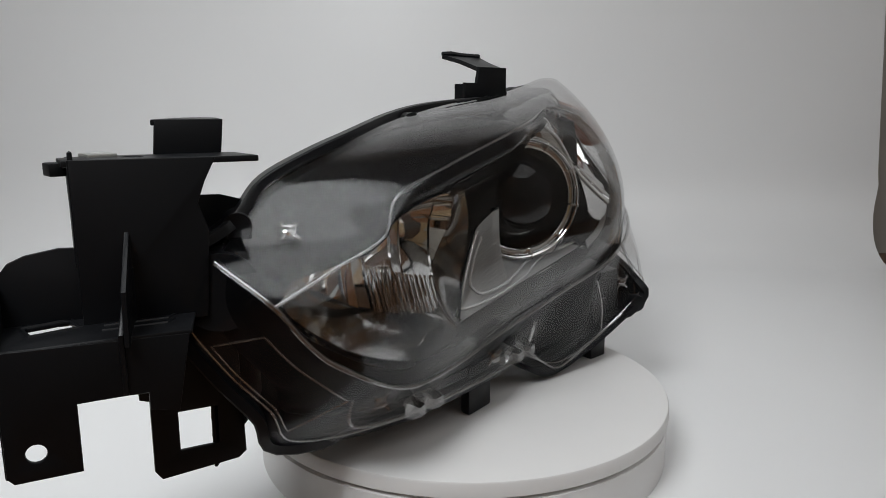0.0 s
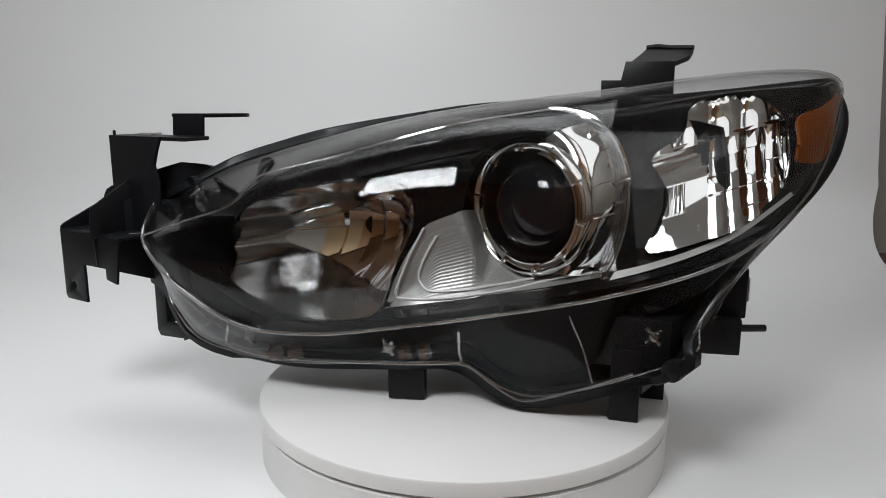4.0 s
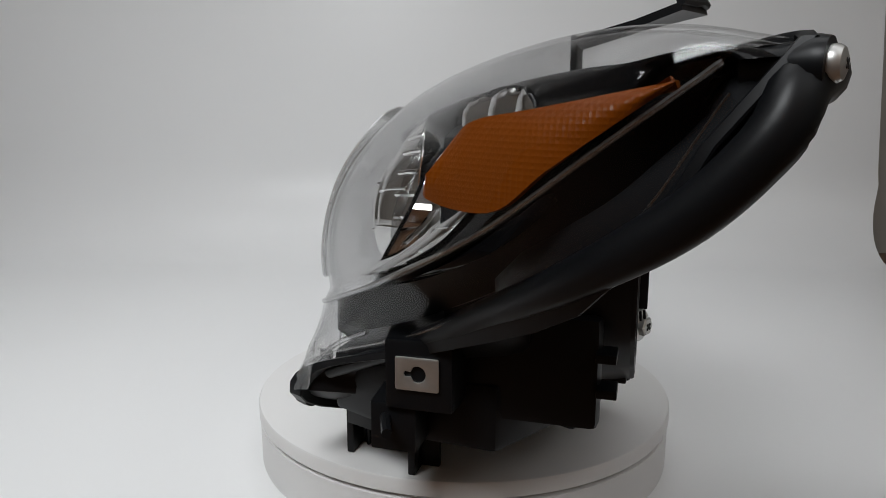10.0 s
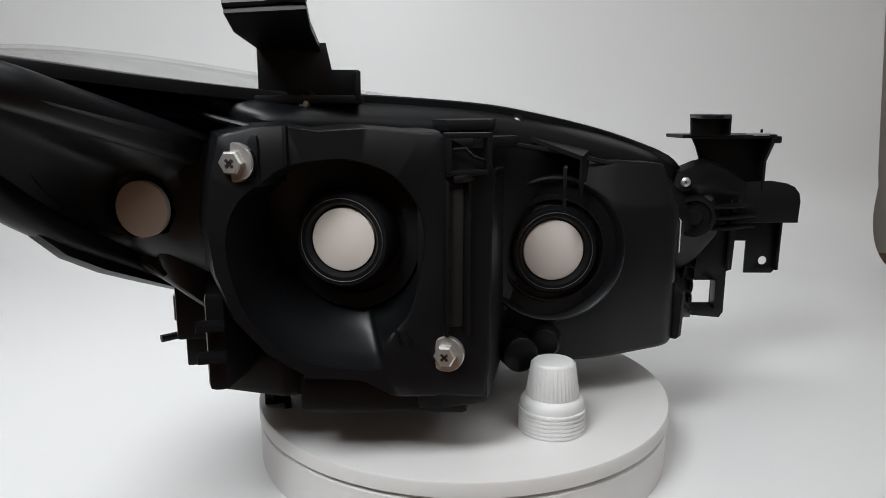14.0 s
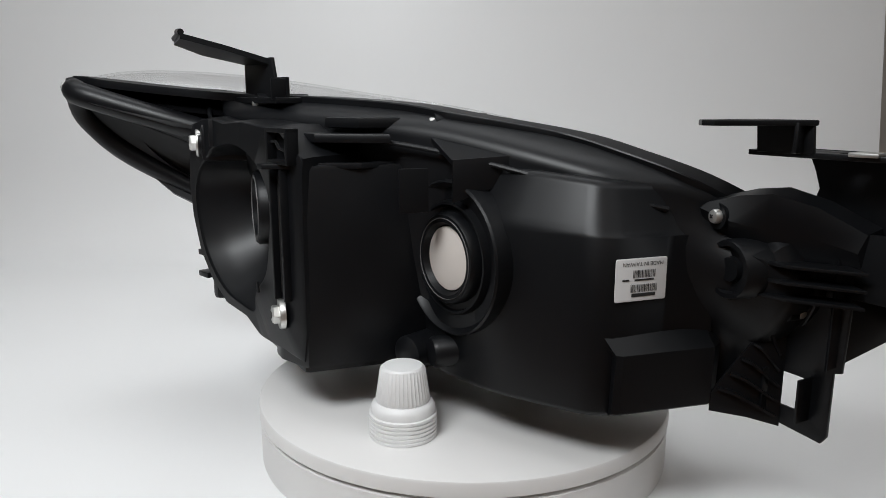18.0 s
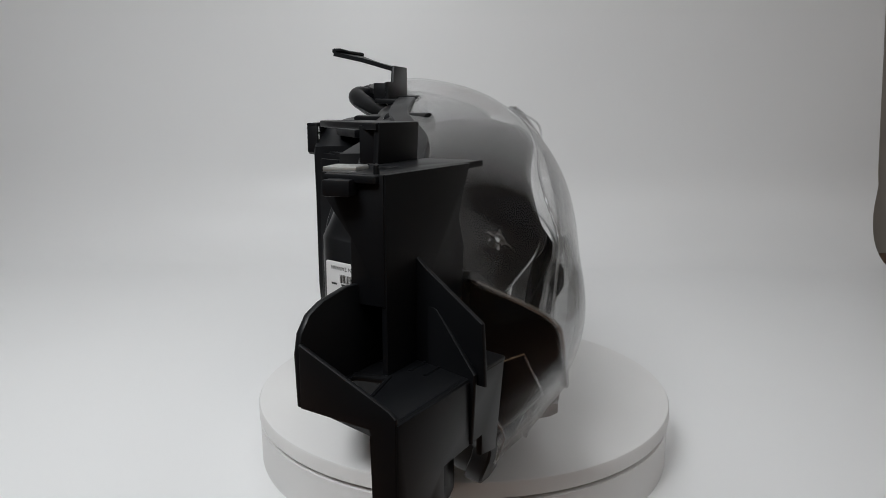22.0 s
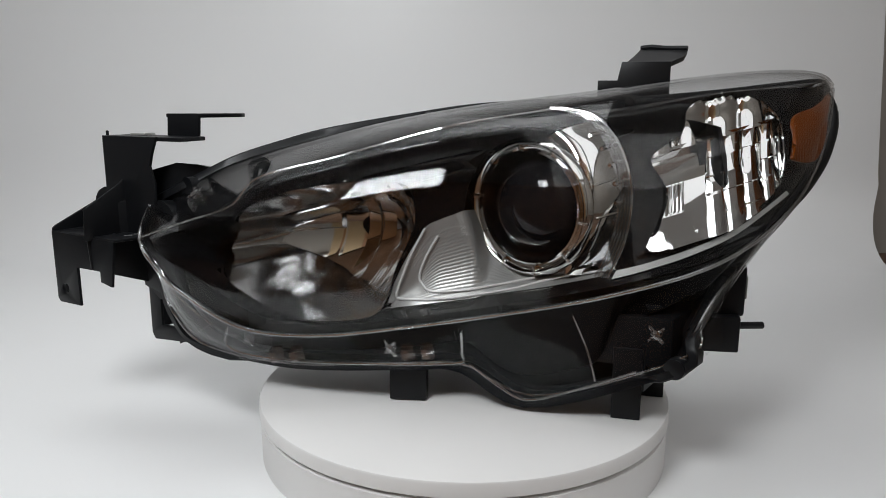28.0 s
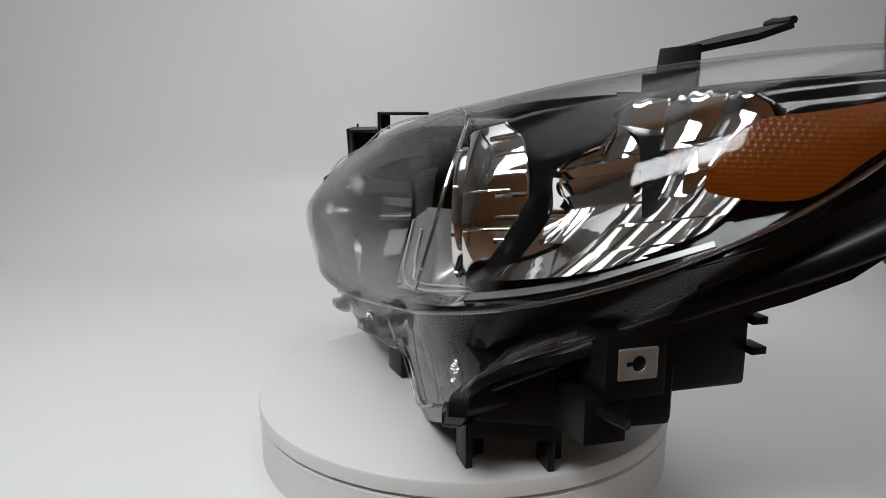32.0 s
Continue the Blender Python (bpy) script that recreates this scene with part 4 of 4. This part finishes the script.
def build_upper_bracket():
    b = part("upper_bracket", plate([(.118, .286), (.118, .307), (.138, .307), (.142, .326), (.19, .326), (.19, .286)], [], 0.004, axes((0, 0.118, 0), (1, 0.02, 0), (0, 0, 1))), BLACK, LAMP, "black plastic upper mounting bracket")
    part("arm", sheet([[(.145, .120, .325), (.188, .120, .325)], [(.155, .165, .337), (.205, .160, .334)], [(.160, .203, .345), (.21, .186, .343)]], 0.005), BLACK, b)
    part("arm_lip", tube([(.160, .203, .346), (.172, .200, .347), (.185, .194, .345), (.21, .186, .344)], 0.003), BLACK, b)
    part("bracket_flange", block(.118, .1215, .119, .137, .287, .3065, 0.0008), BLACK, b)
    part("bracket_base", block(.116, .196, .100, .135, .283, .289, 0.0015), BLACK, b)


build_upper_bracket()


def build_side_bracket():
    e = Vector((.964, -.266, 0))
    m = axes((-.366, -.034, 0), e, (0, 0, 1))
    rear = [(-.0415, .150), (-.0425, .174), (-.0405, .183), (-.035, .190), (-.026, .194), (-.008, .197), (.05, .194), (.085, .16), (.093, .115), (.095, .044), (.09, .040), (.040, .036), (.036, .042), (.036, .092), (.030, .094), (.028, .150)]
    s = part("side_bracket", plate(rear, [rounded(.0515, .0785, .0525, .0815, .001)], 0.0035, m), BLACK, LAMP, "black plastic side mounting bracket with arms and holes")
    lip = Vector((.266, .964, 0)) * .017
    for f in (.0500, .0800):
        q = Vector((-.366, -.034, 0)) + e * f
        part("hole_lip", prism([(q.x, q.y), (q.x + e.x * .002, q.y + e.y * .002), (q.x + e.x * .002 + lip.x, q.y + e.y * .002 + lip.y), (q.x + lip.x, q.y + lip.y)], .050, .084, .0005), BLACK, s)
    part("column_front", plate([(0, .15), (0, .25), (.080, .25), (.073, .236), (.068, .222), (.074, .205), (.070, .15)], [], 0.0035, axes((-.368, -.050, 0), e, (0, 0, 1))), BLACK, s)
    part("column_side", plate([(0, .188), (0, .25), (.034, .25), (.034, .24), (.018, .22), (.018, .188)], [], 0.0035, axes((-.368, -.050, 0), (.008, .032, 0), (0, 0, 1))), BLACK, s)
    f = axes((-.421, -.073, 0), e, (0, 0, 1))
    part("front_plate", plate([(0, .082), (.003, .0785), (.036, .0785), (.036, .119), (.075, .119), (.075, .108), (.09, .105), (.098, .150), (0, .1525)], [ring_pts(.0062, 18, .0145, .0935)], 0.0035, f), BLACK, s)
    part("shelf", plate([(-.421, -.073), (-.325, -.100), (-.30, -.052), (-.366, -.034), (-.407, -.024)], [rounded(-.398, -.372, -.052, -.034, .003)], 0.003, pose(0, 0, .1515)), BLACK, s)
    w = axes((-.421, -.073, 0), (.014, .049, 0), (0, 0, 1))
    part("side_wall", plate([(0, .082), (0, .1555), (.003, .158), (.050, .178), (.050, .150), (.012, .149), (.010, .084)], [], 0.003, w), BLACK, s)
    for k in range(4):
        q = Vector((-.404, -.062, .1528)) + e * .009 + FORE * (-.004 - .010 * k)
        part("shelf_rib", tube([q + e * .030, q + e * .046, q + e * .066, q + e * .070 - FORE * .006], .0012, 6), BLACK, s)
    part("shelf_edge", tube([Vector((-.4195, -.0725, .1512)), Vector((-.372, -.0858, .1512)), Vector((-.326, -.0985, .1500))], .0022, 10), BLACK, s)
    part("hole_rim", tube([(-.399, -.053, .1525), (-.371, -.053, .1525), (-.371, -.033, .1525), (-.399, -.033, .1525)], .0014, 6, closed=True), BLACK, s)
    g = axes((-.342, -.057, 0), FORE, (0, 0, 1))
    part("gusset", plate([(0, .15), (0, .208), (.006, .203), (.043, .180), (.045, .15)], [], 0.003, g), BLACK, s)
    part("top_plate", plate([(-.371, -.047), (-.262, -.073), (-.260, -.037), (-.309, -.0245), (-.350, -.016), (-.366, -.020)], [ring_pts(.0075, 20, -.328, -.037)], 0.004, pose(0, 0, .2485)), BLACK, s)
    part("ear", block(-.3755, -.364, -.036, -.022, .2405, .2485, 0.0015), BLACK, s)
    part("pin", lathe([(.0016, 0), (.0014, .005), (0, .006)], pose(-.3665, -.046, .25), 10), BLACK, s)
    part("riser", plate([(0, .25), (.002, .272), (.044, .272), (.042, .25)], [], 0.0035, axes((-.309, -.0245, 0), (.043, -.0095, 0), (0, 0, 1))), BLACK, s)
    part("riser_rib", block(-.302, -.299, -.027, -.012, .25, .271, 0.0008), BLACK, s)
    part("tab", plate([(-.309, -.0245), (-.266, -.034), (-.2475, .012), (-.2480, .022), (-.2535, .0285), (-.262, .029), (-.2755, .018)], [ring_pts(.0085, 24, -.2655, .0095)], 0.004, pose(0, 0, .2708)), BLACK, s)
    part("clip_nut", block(-.352, -.334, -.030, -.012, .2495, .2525, 0.001), STEEL, s, "zinc plated clip nut")
    # the arm that ties the bracket to the housing
    arm = []
    for x, y, z0, z1, d in ((-.350, -.050, .150, .200, .017), (-.318, -.046, .150, .216, .017), (-.290, -.042, .148, .224, .024), (-.270, -.034, .160, .222, .024), (-.246, -.028, .182, .215, .018)):
        arm.append([(x, y, z0), (x - .004, y - .002, (z0 + z1) / 2), (x, y, z1), (x + .005, y + d * .8, z1 - .004), (x + .009, y + d, (z0 + z1) / 2 + .008), (x + .007, y + d * .55, (z0 + z1) / 2 - .008), (x + .005, y + d * .6, z0 + .006)])
    bm = bmesh.new()
    vs = grid(bm, arm, close_v=True)
    bm.faces.new(vs[0])
    bm.faces.new(vs[-1])
    part("tie_arm", bm, BLACK, s)
    for k in range(3):
        z = .170 - .012 * k
        part("rib", prism([(-.335, -.040), (-.280, -.026), (-.283, -.015), (-.305, -.011), (-.352, -.024)], z, z + .0025, 0.0006), BLACK, s)
    part("inner_wall", plate([(0, .095), (.064, .1195), (.066, .155), (.040, .182), (0, .192)], [], .003, axes((-.3285, -.0365, 0), (-.033, -.055, 0), (0, 0, 1))), BLACK, s)
    w = axes((-.290, -.050, 0), (.052, .042, 0), (0, 0, 1))
    part("back_web", plate([(-.004, .036), (.020, .042), (.048, .046), (.048, .060), (.036, .080), (.022, .100), (.006, .124), (-.004, .130)], [], 0.003, w), BLACK, s, "ribbed black web beside the square hole")
    for k in range(5):
        z = .066 + .0125 * k
        a = min(.047, .022 + (.100 - z) * .65)
        ends = [(-.002, z - .022, .003), (a * .33, z - .012, .007), (a * .7, z - .003, .008), (a, z, .004)]
        bow = crom([w @ Vector((x, y, -d)) for x, y, d in ends], 12)
        back = crom([w @ Vector((x, y, 0)) for x, y, d in ends], 12)
        part("rib", sheet(ruled(back, bow, 3), .0022), BLACK, s)
    screw((-.303, -.044, .1316), 0.0052, parent=s)
    part("boss", lathe([(.006, -.012), (.006, .0), (.004, .001), (0, .001)], axes((-.297, -.036, .131), -SIDE, (0, 0, 1)), 20), BLACK, s)


build_side_bracket()


def build_low_details():
    part("foot", prism([(.150, -.052), (.176, -.052), (.176, -.046), (.156, -.046), (.156, -.030), (.150, -.030)], 0.0032, 0.07, 0.0012), BLACK, HOUSE, "black standing foot")
    part("foot", prism([(.174, .008), (.198, .008), (.198, .014), (.180, .014), (.180, .028), (.174, .028)], 0.0032, 0.07, 0.0012), BLACK, HOUSE, "black standing foot")
    part("foot_web", prism([(.152, -.048), (.156, -.050), (.182, .018), (.178, .020)], .024, .075, .001), BLACK, HOUSE)
    part("foot_web", prism([(.174, -.050), (.178, -.050), (.200, .010), (.196, .012)], .030, .075, .001), BLACK, HOUSE)
    part("foot_tip", lathe([(.0016, .0032), (.0030, .012), (.0034, .03)], pose(.158, -.040, 0), 10), BLACK, HOUSE)
    part("foot_tip", lathe([(.0016, .0032), (.0030, .012), (.0034, .03)], pose(.190, .012, 0), 10), BLACK, HOUSE)
    part("low_clip", prism([(-.057, -.066), (-.022, -.060), (-.022, -.050), (-.057, -.055)], 0.004, 0.05, 0.002), BLACK, HOUSE, "black clip under the lens")
    # holder with the steel clip nut
    part("clip_holder", prism([(.200, .010), (.2660, .016), (.2660, .062), (.200, .066)], 0.088, 0.136, 0.003), BLACK, HOUSE, "black holder of the clip nut")
    key = ring_pts(.0062, 20, .0005, .0)
    key = [p for p in key if p[0] > -.0045] + [(-.0045, .0022), (-.0085, .0025), (-.0095, .0), (-.0085, -.0025), (-.0045, -.0022)]
    c = Vector((sum(p[0] for p in key) / len(key), 0))
    key.sort(key=lambda p: math.atan2(p[1], p[0] - c.x))
    nut = part("clip_nut", plate(rounded(-.0140, .0140, -.0105, .0105, .001), [key], 0.0016, axes((.2675, .0388, .1140), (0, 1, 0), (0, 0, 1))), STEEL, HOUSE, "zinc plated clip nut with a keyhole")
    # thread coloured near-black for the shade inside the keyhole
    part("nut_thread", lathe([(.0065, -.004), (.0062, -.001), (.005, -.001), (.0046, -.004)], axes((.2672, .0393, .1140), (0, 1, 0), (0, 0, 1)), 24, caps=False), RECESS_SHADE, nut)
    part("clip_box", prism([(.222, .000), (.262, .004), (.262, .036), (.222, .036)], 0.056, 0.090, 0.002), BLACK, HOUSE)
    part("clip_pin", tube([(.255, .012, .080), (.270, .018, .0795), (.284, .024, .0790)], 0.0035), BLACK, HOUSE)
    part("under_tray", prism([(.10, -.045), (.20, -.050), (.235, .03), (.240, .085), (.18, .12), (.10, .10)], 0.052, 0.100, 0.005), BLACK, HOUSE)
    part("under_tray", prism([(.200, .04), (.236, .06), (.236, .150), (.222, .152), (.205, .11)], 0.075, 0.150, 0.005), BLACK, HOUSE)
    for y, z in ((.152, .1266), (.153, .1033)):
        part("rear_lug", block(.222, .242, y - .004, y + .009, z - .003, z + .003, 0.001), BLACK, HOUSE)
    part("lug", lathe([(.009, -.006), (.0095, .0), (.009, .006), (.004, .007), (0, .007)], axes((.203, -.071, .063), SIDE, (0, 0, 1)), 24), BLACK, HOUSE)
    # ribs and frames of the clear skirt
    for pts, r in (([(-.208, -.098, .078), (-.2075, -.096, .052), (-.15, -.092, .044), (-.06, -.088, .0475), (.012, -.073, .050), (.016, -.074, .060), (.017, -.080, .082)], 0.0015),
                   ([(.115, -.080, .105), (.128, -.078, .075), (.136, -.073, .045)], 0.0009),
                   ([(.022, -.068, .048), (.050, -.066, .028), (.076, -.066, .018), (.12, -.070, .034), (.17, -.076, .058)], 0.0012),
                   ([(.21, -.066, .066), (.217, -.058, .092), (.235, -.030, .118), (.255, .0, .135)], 0.0018)):
        t = part("skirt_rib", tube(crom(pts, 30), r), RIDGE, LAMP, "clear moulded rib")
        t.visible_shadow = False
    for x, y, z in ((-.030, -.090, .064), (-.012, -.088, .066), (-.155, -.100, .054), (-.135, -.099, .056)):
        m = axes((x, y, z), (0.96, 0.1, 0.2), (0, 0, 1))
        bm = bmesh.new()
        rows = [[(-.0056, -.009, -.002), (-.0056, .006, -.002), (.0046, .006, -.002), (.0046, -.009, -.002)],
                [(-.0046, -.008, .006), (-.0046, .005, .006), (.0036, .005, .006), (.0036, -.008, .006)],
                [(-.0036, -.004, .013), (-.0036, .004, .013), (.0026, .004, .013), (.0026, -.004, .013)]]
        vs = grid(bm, rows, close_v=True)
        bm.faces.new(vs[0])
        bm.faces.new(vs[-1])
        bm.transform(m)
        u = part("skirt_hook", bm, HOOK, LAMP, "small clear hook")
        u.visible_shadow = False
    for x, y, z in ((.185, -.064, .089), (-.185, -.100, .066), (-.048, -.088, .064), (-.245, -.081, .199)):
        m = axes((x, y, z), SIDE, (0, 0, 1)) @ pose(0, 0, 0, -40 if z > .15 else 0)
        g = part("adjuster_gear", lathe([(.0045, -.004), (.0045, .002), (.002, .003), (0, .003)], m, 16), HOOK, LAMP, "clear star shaped moulding")
        g.visible_shadow = False
        for k in range(4):
            part("gear_arm", block(.004, .0095, -.0011, .0011, -.0015, .0015, 0.0004, m @ pose(0, 0, 0, 0, 0, 45 + 90 * k)), HOOK, g).visible_shadow = False


build_low_details()


def motions():
    speed = 14.9224
    rows = [k * 0.5 for k in range(65)]
    spin = [(t, pose(0, 0, 0, 0, 0, -speed * (t - 3.0))) for t in rows]
    walk(LAMP, spin)
    walk(DISC, spin)
    walk(CUPS, [(t, m @ CUPS_AT) for t, m in spin])


motions()
